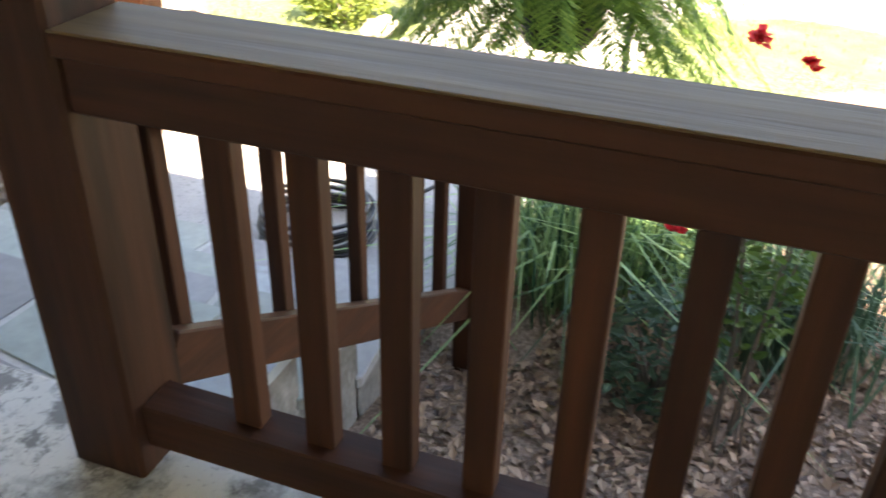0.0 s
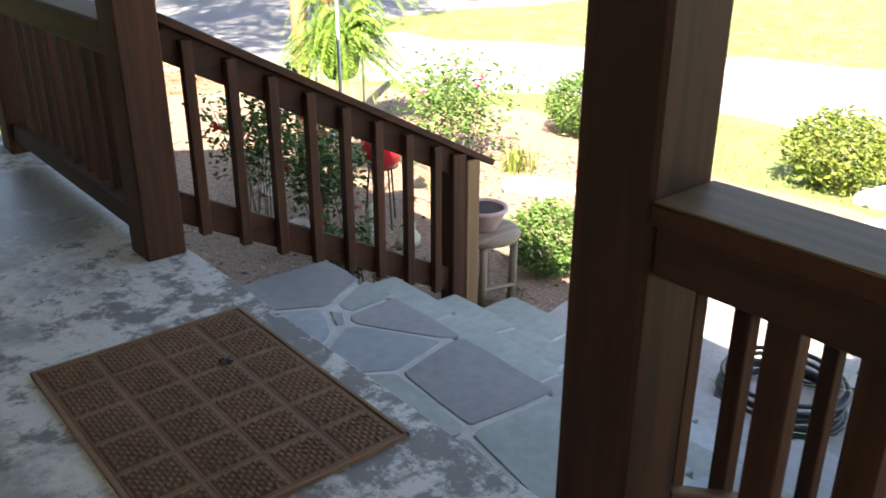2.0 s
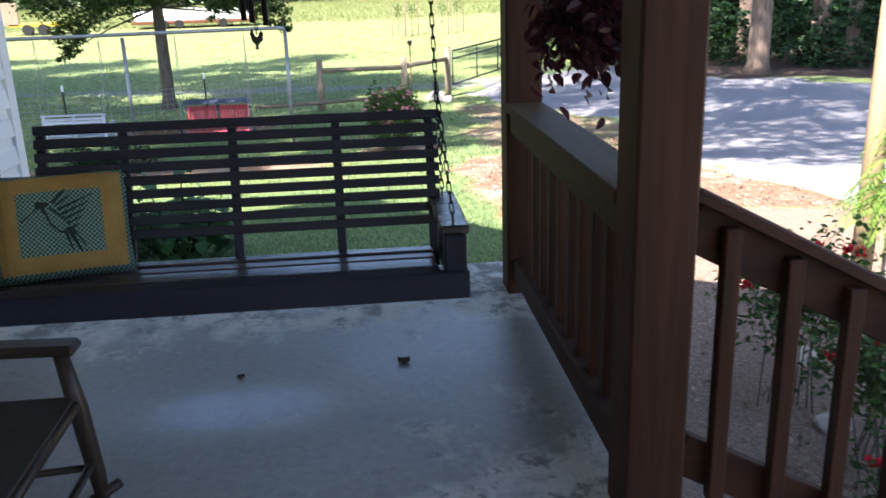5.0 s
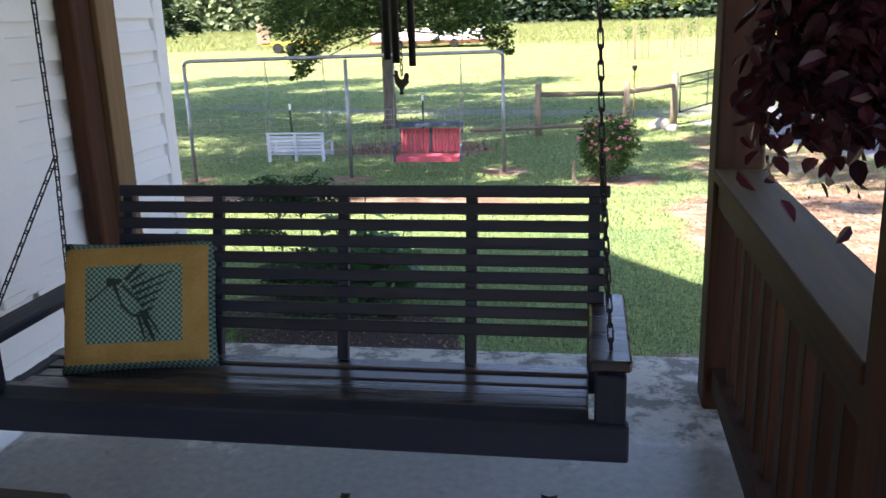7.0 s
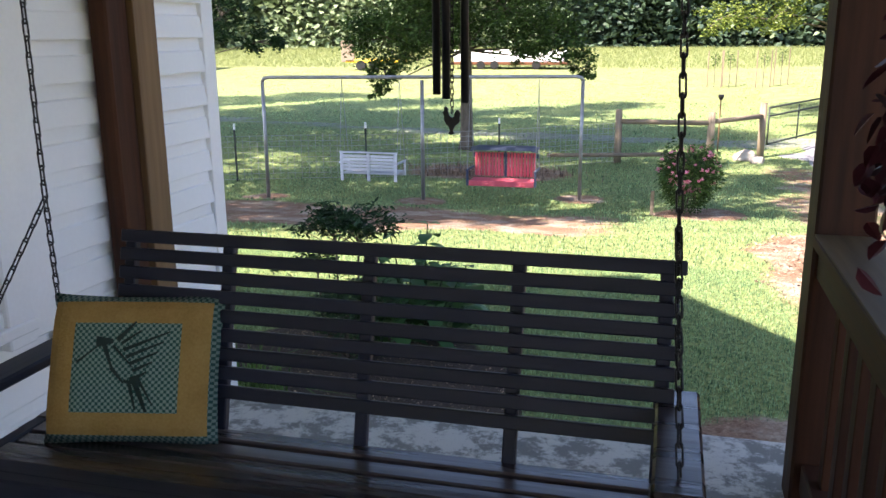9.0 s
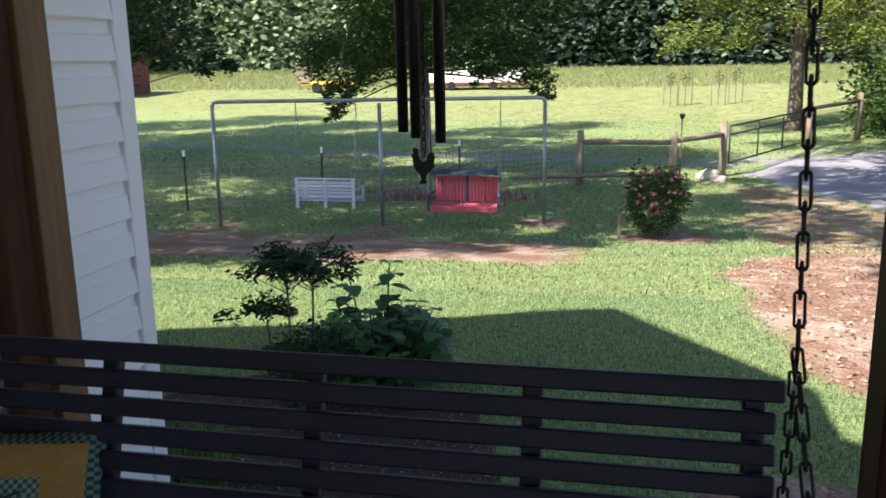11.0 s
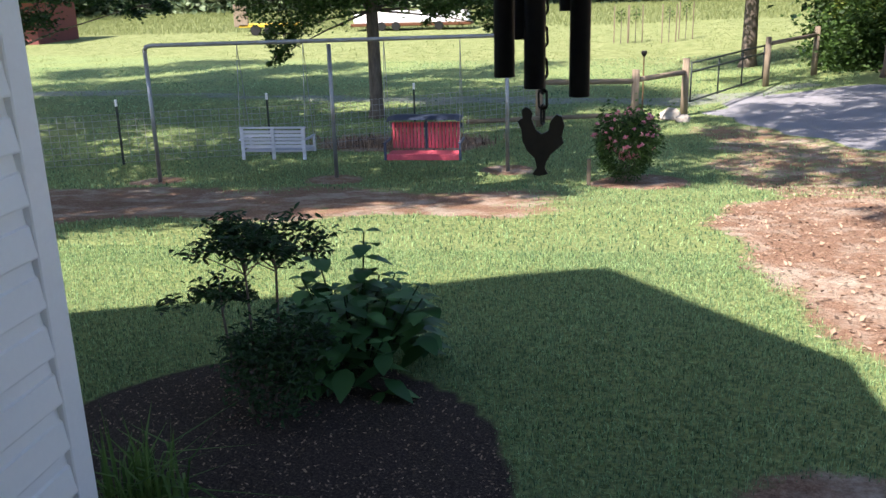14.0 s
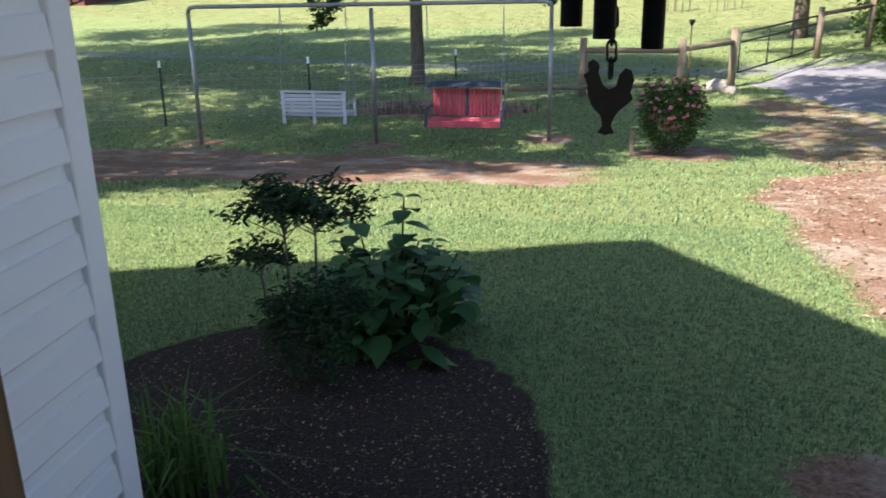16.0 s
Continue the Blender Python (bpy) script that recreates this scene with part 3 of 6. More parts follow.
win = tagged(thing("window_1", (WALL_X, 0.6, WIN_Z0), "dark window in wide white casing", "window"), kind="structure")
part("pane", box(WALL_X - 0.06, WALL_X - 0.012, WIN_Y0, WIN_Y1, WIN_Z0, WIN_Z1, 0), GLASS, win)
for y0, y1, z0, z1, o in ((WIN_Y1, WIN_Y1 + 0.05, WIN_Z0, WIN_Z1, 0.045), (WIN_Y0 - 0.05, WIN_Y0, WIN_Z0, WIN_Z1, 0.045), (WIN_Y0 - 0.05, WIN_Y1 + 0.05, WIN_Z0 - 0.05, WIN_Z0, 0.05), (WIN_Y0 - 0.05, WIN_Y1 + 0.05, WIN_Z1, WIN_Z1 + 0.05, 0.045)):
    part("window_frame", box(WALL_X - 0.036, WALL_X + o - 0.03, y0, y1, z0, z1, 0.004), TRIM, win)
for y0, y1, o in ((WIN_Y1 + 0.05, WIN_Y1 + 0.17, 0.035), (WIN_Y1 + 0.175, WIN_Y1 + 0.30, 0.02), (WIN_Y0 - 0.17, WIN_Y0 - 0.05, 0.035)):
    part("casing", box(WALL_X - 0.036, WALL_X + o, y0, y1, WIN_Z0 - 0.13, WIN_Z1 + 0.12, 0.005), TRIM, win)
part("window_sill", box(WALL_X - 0.036, WALL_X + 0.045, WIN_Y0 - 0.17, WIN_Y1 + 0.17, WIN_Z0 - 0.09, WIN_Z0 - 0.05, 0.005), TRIM, win)
part("sash_rail", box(WALL_X - 0.036, WALL_X - 0.004, WIN_Y0, WIN_Y1, 1.28, 1.33, 0.004), TRIM, win)


def porch_post(x0, x1, y0, y1, label):
    return tagged(part("porch_post", box(x0, x1, y0, y1, 0.0, 2.14, 0.008), STAIN[2]), label, "post", "porch posts")


porch_post(-0.187, -0.030, -2.317, -2.155, "dark stained square post at the head of the steps")
porch_post(-0.187, -0.030, -0.092, 0.065, "brown stained square post joining porch rail and stair rail")
porch_post(-0.187, -0.030, 1.695, 1.850, "brown stained square corner post of the porch")
porch_post(-0.187, -0.030, -4.72, -4.56, "dark stained square post beyond the porch rail")
side_post = porch_post(-2.586, -2.512, 1.84, 1.97, "brown wooden post standing against the white siding")
part("facing_board", box(-2.586, -2.490, 1.972, 2.11, 0, 2.14, 0.003), TAN, side_post, "lighter sawn board")



def railing(y0, y1, label, first, gap):
    r = thing("porch_railing", (-0.11, (y0 + y1) / 2, 0.05), label, "railing", "porch railings")
    cap = part("cap", box(-0.190, -0.030, y0, y1, Z_CAP - 0.04, Z_CAP - 0.004, 0.004), STAIN[1], r, "wide cap board")
    # thin top layer, lighter than the sides to carry the sheen
    part("worn_face", box(-0.188, -0.032, y0 + 0.002, y1 - 0.002, Z_CAP - 0.0045, Z_CAP, 0.0015), CAP, cap, "weathered upper face, its tan lightened for the sheen")
    part("top_rail", box(-0.172, -0.130, y0, y1, Z_CAP - 0.130, Z_CAP - 0.04, 0.004), STAIN[1], r)
    part("bottom_rail", box(-0.160, -0.072, y0, y1, 0.072, 0.166, 0.004), STAIN[1], r)
    y = y1 - first
    while y - 0.054 > y0:
        part("picket", box(-0.129, -0.089, y - 0.054, y, 0.12, Z_CAP - 0.06, 0.003), STAIN[2], r)
        y -= gap
    return r


railing(-4.56, -2.317, "dark brown wooden porch railing with square pickets", 0.180, 0.1435)
railing(0.065, 1.695, "brown wooden porch railing with close square pickets", 0.10, 0.152)


def stair_railing(y, ends, label, splay=0.0, low=0.0):
    """The rail falls from the post to a newel at the foot of the steps."""
    r = thing("stair_railing", (0.8, y, -0.5), label, "railing", "stair railings")
    x0, z0, x1, z1 = -0.03, 0.885, 1.56, 0.05
    slope = (z1 - z0) / (x1 - x0)
    zt = lambda x: z0 + slope * (x - x0)
    yt = lambda x: y + splay * (x - x0)
    part("cap", beam((x0, yt(x0), zt(x0) - low), (x1 + 0.03, yt(x1), zt(x1 + 0.03) - low), 0.115, 0.032, 0.004), STAIN[0], r)
    part("top_rail", beam((x0, yt(x0), zt(x0) - 0.085 - low), (1.36, yt(1.36), zt(1.36) - 0.085 - low), 0.04, 0.12, 0.004), STAIN[0], r)
    part("bottom_rail", beam((x0, yt(x0), zt(x0) - 0.71), (1.37, yt(1.37), zt(1.37) - 0.71), 0.04, 0.115, 0.004), STAIN[0], r)
    s = -1 if ends else 1
    ye = yt(1.42)
    newel = part("newel", box(1.33, 1.415, ye - 0.05, ye + 0.05, -0.95, zt(1.37) - 0.03 - low, 0.006), STAIN[2], r)
    # the newel's sky-lit face, added as a board of lighter colour
    part("newel_board", box(1.416, 1.50, ye - 0.055, ye + 0.055, -0.95, zt(1.46) - 0.028 - low, 0.006), TAN, newel, "tan side of the newel, toned as lit by the sky")
    for k in range(8):
        x = 0.045 + k * 0.166
        part("picket", box(x, x + 0.042, yt(x) + s * 0.022, yt(x) + s * 0.062, zt(x) - 0.80, zt(x) - 0.05 - low, 0.003), STAIN[2], r)
    return r


stair_railing(-0.02, True, "brown wooden stair railing with square pickets")
stair_railing(-2.28, False, "dark wooden stair railing below the porch rail", -0.13, 0.06)

# ---- steps and walk ----


def clip(poly, px, py, nx, ny):
    """The part of a plan outline on the inner side of a line."""
    out = []
    for (ax, ay), (bx, by) in zip(poly, poly[1:] + poly[:1]):
        da, db = (ax - px) * nx + (ay - py) * ny, (bx - px) * nx + (by - py) * ny
        if da <= 0:
            out.append((ax, ay))
        if da * db < 0:
            u = da / (da - db)
            out.append((ax + u * (bx - ax), ay + u * (by - ay)))
    return out


def flagstones(x0, x1, y0, y1, centres, seed, gap=0.016):
    """Irregular stones that fill a rectangle, as plan outlines with joints between them."""
    rng = random.Random(seed)
    pts = [(x0 + (x1 - x0) * u, y) for u, y in centres]
    big = [rng.uniform(-0.02, 0.02) for p in pts]
    cells = []
    for i, (px, py) in enumerate(pts):
        poly = [(x0, y0), (x1 + rng.uniform(0.0, 0.04), y0 + rng.uniform(0, 0.03)), (x1 + rng.uniform(0.0, 0.05), (y0 + y1) / 2), (x1 + rng.uniform(0, 0.04), y1), (x0, y1)]
        for j, (qx, qy) in enumerate(pts):
            if i != j and poly:
                dx, dy = qx - px, qy - py
                d = math.hypot(dx, dy)
                u = min(max(0.5 + (big[i] - big[j]) / (2 * d * d), 0.12), 0.88)
                joint = gap * rng.uniform(0.55, 1.5)
                poly = clip(poly, px + dx * u - dx / d * joint, py + dy * u - dy / d * joint, dx / d, dy / d)
        if len(poly) >= 3:
            # chipped corners and uneven edges
            rough = []
            for (ax, ay), (bx, by), (cx, cy) in zip(poly[-1:] + poly[:-1], poly, poly[1:] + poly[:1]):
                for ex, ey in ((ax, ay), (cx, cy)):
                    le = math.hypot(ex - bx, ey - by)
                    if le > 0.05:
                        c = rng.uniform(0.006, 0.02) / le
                        rough.append((bx + (ex - bx) * c, by + (ey - by) * c))
                le = math.hypot(cx - bx, cy - by)
                if le > 0.12:
                    o = rng.uniform(-0.008, 0.002)
                    m = rng.uniform(0.35, 0.65)
                    rough.append((bx + (cx - bx) * m + (by - cy) / le * -o, by + (cy - by) * m + (cx - bx) / le * -o))
            cells.append(rough if len(rough) >= 4 else poly)
    return cells


RISER = surface("rough_riser_stone", (0.075, 0.066, 0.055), (0.26, 0.24, 0.21), 6, 0.9, 1.0, fine=40, spot=((0.34, 0.32, 0.29), 5, 0.6))
# stones of each tread: share of the depth, and y
TREADS = (((0.5, -0.30), (0.8, -0.60), (0.82, -0.76), (0.5, -0.66), (0.2, -0.60), (0.2, -0.86), (0.52, -0.86), (0.68, -1.22), (0.12, -1.2), (0.6, -1.75), (0.12, -1.7), (0.5, -2.15)),
          ((0.5, -0.28), (0.5, -0.85), (0.4, -1.5), (0.55, -2.05)),
          ((0.5, -0.30), (0.35, -0.72), (0.6, -1.2), (0.4, -1.75), (0.6, -2.15)),
          ((0.5, -0.32), (0.6, -0.85), (0.4, -1.45), (0.55, -2.05)))
steps = thing("stone_steps", (0.8, -1.25, -0.9), "four broad steps of blue-grey flagstone in pale mortar", "steps")
for k, (sx0, sx1, sz, yend) in enumerate(((0.004, 0.545, -0.18, -0.145), (0.50, 0.92, -0.385, -0.105), (0.87, 1.325, -0.60, -0.095), (1.28, 1.72, -0.745, -0.09))):
    part("riser", box(sx0, sx1 - 0.02, -2.24, yend - 0.05, sz - 0.55, sz - 0.005, 0.006), RISER, steps, "rough mortared stone riser")
    part("mortar_bed", box(sx0 + 0.002, sx1 - 0.012, -2.245, yend - 0.04, sz - 0.02, sz - 0.001, 0.004), MORTAR, steps, "pale mortar joints")
    for poly in flagstones(sx0, sx1, -2.26, yend, TREADS[k], 15 + k, 0.011):
        part("flagstone", prism(poly, sz - 0.035, sz + random.uniform(0.001, 0.006), bevel=0.005), random.choice(FLAGS), steps)
walk_top = -0.825
WALK = [(1.6, -2.3), (1.6, -0.28), (1.95, -0.22), (2.5, -0.1), (3.3, -0.35), (5.0, -0.8), (7.3, -1.1), (7.3, -2.7), (5.0, -2.5), (3.0, -2.35)]
PATHCON = surface("pebbled_concrete", (0.19, 0.185, 0.17), (0.40, 0.39, 0.365), 3, 0.85, 0.6, fine=110, spot=((0.07, 0.07, 0.07), 45, 0.60))
pave = tagged(part("walkway", prism(WALK, -1.1, walk_top, bevel=0.01), PATHCON), "pale pebbled concrete walk at the foot of the steps", "path", kind="structure")

# ---- doormat ----
mat = thing("doormat", (-0.43, -1.11, 0.0), "brown ribbed rubber doormat on the concrete", "doormat")
MX0, MX1, MY0, MY1 = -0.765, -0.10, -1.585, -0.652
part("mat_base", box(MX0, MX1, MY0, MY1, 0.0, 0.008, 0.002), MATMAT, mat)
part("rim", box(MX0, MX1, MY0, MY0 + 0.012, 0.006, 0.015, 0.002, box(MX0, MX1, MY1 - 0.012, MY1, 0.006, 0.015, 0.002, box(MX0, MX0 + 0.012, MY0, MY1, 0.006, 0.015, 0.002, box(MX1 - 0.012, MX1, MY0, MY1, 0.006, 0.015, 0.002)))), MATMAT, mat)
cw, ch = (MX1 - MX0 - 0.03) / 4, (MY1 - MY0 - 0.03) / 6
kv, kf = [], []
for i in range(4):
    for j in range(6):
        ax, ay = MX0 + 0.015 + i * cw, MY0 + 0.015 + j * ch
        panel = part("panel", box(ax + 0.004, ax + cw - 0.004, ay + 0.004, ay + ch - 0.004, 0.0075, 0.0098, 0.0008), MATMAT, mat)
        part("panel_rib", box(ax + 0.011, ax + cw - 0.011, ay + 0.011, ay + ch - 0.011, 0.0095, 0.0108, 0.0005), MATDARK, panel)
        for u in range(10):
            for v in range(9):
                if (u + v) % 2:
                    continue
                cx, cy = ax + 0.02 + u * (cw - 0.04) / 9, ay + 0.02 + v * (ch - 0.04) / 8
                b0 = len(kv)
                w, l = 0.0062, 0.0092
                kv += [(cx - w, cy - l, 0.0105), (cx + w, cy - l, 0.0105), (cx + w, cy + l, 0.0105), (cx - w, cy + l, 0.0105), (cx - w * 0.5, cy - l * 0.7, 0.017), (cx + w * 0.5, cy - l * 0.7, 0.017), (cx + w * 0.5, cy + l * 0.7, 0.017), (cx - w * 0.5, cy + l * 0.7, 0.017)]
                kf += [[b0 + q for q in f] for f in ((4, 5, 6, 7), (0, 1, 5, 4), (1, 2, 6, 5), (2, 3, 7, 6), (3, 0, 4, 7))]
tagged(solid("tread_texture", kv, kf, MATMAT, mat), kind="stuff")

# ---- porch swing ----


def chain(points, link=0.044, wide=0.018, wire=0.0027):
    """Linked oval rings along a line, every other one turned."""
    bm = bmesh.new()
    pts = [Vector(p) for p in points]
    k = 0
    for a, b in zip(pts, pts[1:]):
        n = max(1, round((b - a).length / (link * 0.78)))
        d = (b - a).normalized()
        s1 = d.cross(Vector((0.3, 1, 0.1))).normalized()
        s2 = d.cross(s1)
        for i in range(n):
            c = a + (b - a) * ((i + 0.5) / n)
            side, up = (s1, s2) if k % 2 else (s2, s1)
            k += 1
            ring = []
            for q in range(12):
                an = 2 * math.pi * q / 12
                o = d * (link * 0.5 - wide * 0.5) * (1 if math.cos(an) > 0 else -1) + d * wide * 0.5 * math.cos(an) + side * wide * 0.5 * math.sin(an)
                ring.append((c + o, (d * math.cos(an) + side * math.sin(an)).normalized()))
            loops = [[bm.verts.new(p + wire * (math.cos(t) * nrm + math.sin(t) * up)) for t in (0, 1.257, 2.513, 3.77, 5.027)] for p, nrm in ring]
            for u in range(12):
                for v in range(5):
                    bm.faces.new((loops[u][v], loops[u][(v + 1) % 5], loops[(u + 1) % 12][(v + 1) % 5], loops[(u + 1) % 12][v]))
    return bm


SX0, SX1 = -2.10, -0.51
swing = thing("porch_swing", (-1.27, 0.65, 0.44), "dark navy painted wooden porch swing hung on chains", "swing")
part("apron", box(SX0, SX1, 0.462, 0.498, 0.458, 0.545, 0.005), NAVY[0], swing)
for x in (SX0 + 0.02, SX1 - 0.055):
    part("side_rail", box(x, x + 0.036, 0.499, 0.90, 0.455, 0.515, 0.004), NAVY[1], swing)
part("rear_rail", box(SX0 + 0.06, SX1 - 0.06, 0.84, 0.876, 0.455, 0.50, 0.004), NAVY[0], swing)
for k in range(6):
    y0 = 0.50 + k * 0.0585
    zt = 0.545 - 0.022 * math.sin(math.pi * (k + 0.4) / 5.6) - 0.005 * k
    part("seat_slat", box(SX0 + 0.012 if 0 < k < 5 else SX0 + 0.02, SX1 - 0.085, y0, y0 + 0.051, zt - 0.021, zt, 0.004), SEATWOOD if k else NAVY[0], swing)


def lean(z):
    """Where the sloping back stands at a height."""
    return 0.83 + (z - 0.50) * 0.25


for x in (-1.865, -1.60, -1.245, -0.90, -0.585):
    part("back_stile", beam((x, lean(0.45) + 0.012, 0.45), (x, lean(0.955) + 0.012, 0.955), 0.03, 0.022, 0.003), NAVY[2], swing)
for k in range(9):
    z0 = 0.610 + k * 0.0432
    w = 0.0 if k < 8 else 0.012
    bm = box(-1.882, -0.558 + w, -0.009, 0.009, -0.0155, 0.0155, 0.003)
    bmesh.ops.rotate(bm, verts=bm.verts, matrix=Matrix.Rotation(-math.atan(0.25), 3, "X"))
    bmesh.ops.translate(bm, verts=bm.verts, vec=(0, lean(z0) - 0.009, z0))
    part("back_slat", bm, NAVY[0], swing)
for x0, x1 in ((SX0 - 0.0, SX0 + 0.085), (SX1 - 0.085, SX1 + 0.005)):
    part("armrest", box(x0, x1, 0.49, 0.945, 0.655, 0.682, 0.006), SEATWOOD if x0 > -1 else NAVY[1], swing, "worn armrest")
    part("arm_post", box(x0 + 0.012, x1 - 0.012, 0.475, 0.545, 0.51, 0.655, 0.004), NAVY[2], swing)
    part("rear_post", box(x0 + 0.02, x1 - 0.02, 0.885, 0.925, 0.45, 0.655, 0.004), NAVY[2], swing)
for xe, xj, xt in ((-0.548, -0.572, -0.612), (-2.06, -1.935, -1.90)):
    part("chain", chain([(xe, 0.545, 0.675), (xj, 0.745, 1.08)], 0.042, 0.0125, 0.0022), IRON, swing, "rusty black chain")
    part("chain", chain([(xe, 0.90, 0.675), (xj, 0.745, 1.08)], 0.042, 0.0125, 0.0022), IRON, swing, "rusty black chain")
    part("chain", chain([(xj, 0.745, 1.08), (xt, 0.715, 2.36)], 0.044, 0.0118, 0.0023), IRON, swing, "rusty black chain")

# ---- cushion ----


def gingham():
    m = bpy.data.materials.new("teal_gingham")
    m.use_nodes = True
    nd, ln = m.node_tree.nodes, m.node_tree.links
    co, br = nd.new("ShaderNodeTexCoord"), nd.new("ShaderNodeTexChecker")
    br.inputs["Scale"].default_value = 140
    br.inputs["Color1"].default_value, br.inputs["Color2"].default_value = (0.022, 0.085, 0.07, 1), (0.22, 0.30, 0.25, 1)
    mp = nd.new("ShaderNodeMapping")
    mp.inputs["Rotation"].default_value = Euler((radians(-24), 0, radians(12))).to_matrix().inverted().to_euler()
    flat = nd.new("ShaderNodeMapping")
    flat.inputs["Location"].default_value = (0.0013, 0.003, 0.0017)
    flat.inputs["Scale"].default_value = (1, 0.0, 1)
    ln.new(co.outputs["Object"], mp.inputs["Vector"])
    ln.new(mp.outputs[0], flat.inputs["Vector"])
    ln.new(flat.outputs[0], br.inputs["Vector"])
    ln.new(br.outputs["Color"], nd["Principled BSDF"].inputs["Base Color"])
    nd["Principled BSDF"].inputs["Roughness"].default_value = 0.95
    return m


GINGHAM = gingham()
YELLOW = surface("mustard_cotton", (0.27, 0.155, 0.038), (0.40, 0.25, 0.08), 14, 0.95, 0.3, fine=160, spot=((0.52, 0.42, 0.24), 9, 0.68))
STITCH = surface("dark_green_thread", (0.008, 0.02, 0.016), (0.03, 0.05, 0.04), 60, 0.95, 0.4)
pil = thing("cushion", (-1.77, 0.80, 0.53), "square cushion with mustard border and teal gingham panel", "cushion")
PM = Matrix.Translation((-1.785, 0.800, 0.668)) @ Euler((radians(-24), 0, radians(12))).to_matrix().to_4x4()


def pillow(w, h, t, n=14):
    bm = bmesh.new()
    rows = {}
    for s in (1, -1):
        for i in range(n + 1):
            for j in range(n + 1):
                u, v = i / n * 2 - 1, j / n * 2 - 1
                edge = max(abs(u), abs(v))
                if s < 0 and edge == 1:
                    rows[s, i, j] = rows[1, i, j]
                    continue
                fat = (1 - u ** 4) ** 0.5 * (1 - v ** 4) ** 0.5 * (1 + 0.015 * math.sin(5 * u + 2) * math.cos(4 * v))
                pull = 1 - 0.05 * (1 - abs(v) ** 2) * abs(u) ** 3, 1 - 0.05 * (1 - abs(u) ** 2) * abs(v) ** 3
                rows[s, i, j] = bm.verts.new(PM @ Vector((u * w / 2 * pull[0], -s * t / 2 * fat, v * h / 2 * pull[1])))
    for s in (1, -1):
        for i in range(n):
            for j in range(n):
                q = [rows[s, i, j], rows[s, i + 1, j], rows[s, i + 1, j + 1], rows[s, i, j + 1]]
                bm.faces.new(q if s > 0 else q[::-1])
    return bm


part("cushion_body", pillow(0.415, 0.355, 0.13), GINGHAM, pil, "teal gingham back and piping", smooth=True)


def front_patch(w, h, lift, n=12, t=0.13, ww=0.415, hh=0.355, hole=None):
    """A cloth panel lying on the bulging front."""
    bm = bmesh.new()
    g = {}
    for i in range(n + 1):
        for j in range(n + 1):
            x, zz = (i / n - 0.5) * w, (j / n - 0.5) * h
            u, v = x / (ww / 2), zz / (hh / 2)
            fat = max(1 - u ** 4, 0) ** 0.5 * max(1 - v ** 4, 0) ** 0.5
            g[i, j] = bm.verts.new(PM @ Vector((x, -t / 2 * fat - lift, zz)))
    for i in range(n):
        for j in range(n):
            if hole and hole[0] <= i < n - hole[0] and hole[0] <= j < n - hole[0]:
                continue
            bm.faces.new((g[i, j], g[i + 1, j], g[i + 1, j + 1], g[i, j + 1]))
    return bm


part("border", front_patch(0.376, 0.306, 0.003, 18, hole=(3,)), YELLOW, pil, "mustard floral border")
st = bmesh.new()
strokes = [(-0.115, 0.01, -0.06, 0.052, 0.006), (-0.07, 0.058, -0.03, 0.06, 0.026), (-0.05, 0.05, -0.03, 0.0, 0.012), (-0.032, 0.0, 0.0, -0.035, 0.010), (-0.03, 0.05, 0.02, 0.0, 0.007), (0.0, -0.03, 0.045, -0.04, 0.008),
           (0.02, -0.02, 0.055, -0.10, 0.016), (0.012, -0.03, 0.03, -0.095, 0.010), (0.03, -0.02, 0.07, -0.085, 0.008), (-0.02, 0.062, 0.02, 0.105, 0.012), (-0.01, 0.055, 0.035, 0.085, 0.008)]
strokes += [(-0.005 + 0.008 * k, 0.04 - 0.016 * k, 0.10 - 0.012 * k, 0.082 - 0.023 * k, 0.009) for k in range(5)]
for x0, z0, x1, z1, w in strokes:
    a, b = Vector((x0, 0, z0)), Vector((x1, 0, z1))
    d = (b - a).normalized()
    nrm = Vector((-d.z, 0, d.x)) * w / 2
    q = []
    for p in (a - nrm, b - nrm * 0.4, b + nrm * 0.4, a + nrm):
        u, v = p.x / 0.2075, p.z / 0.1775
        fat = (1 - u ** 4) ** 0.5 * (1 - v ** 4) ** 0.5
        q.append(st.verts.new(PM @ Vector((p.x, -0.065 * fat - 0.0045, p.z))))
    st.faces.new(q)
tagged(part("stitched_motif", st, STITCH, pil, "dark stitched motif"), kind="stuff")

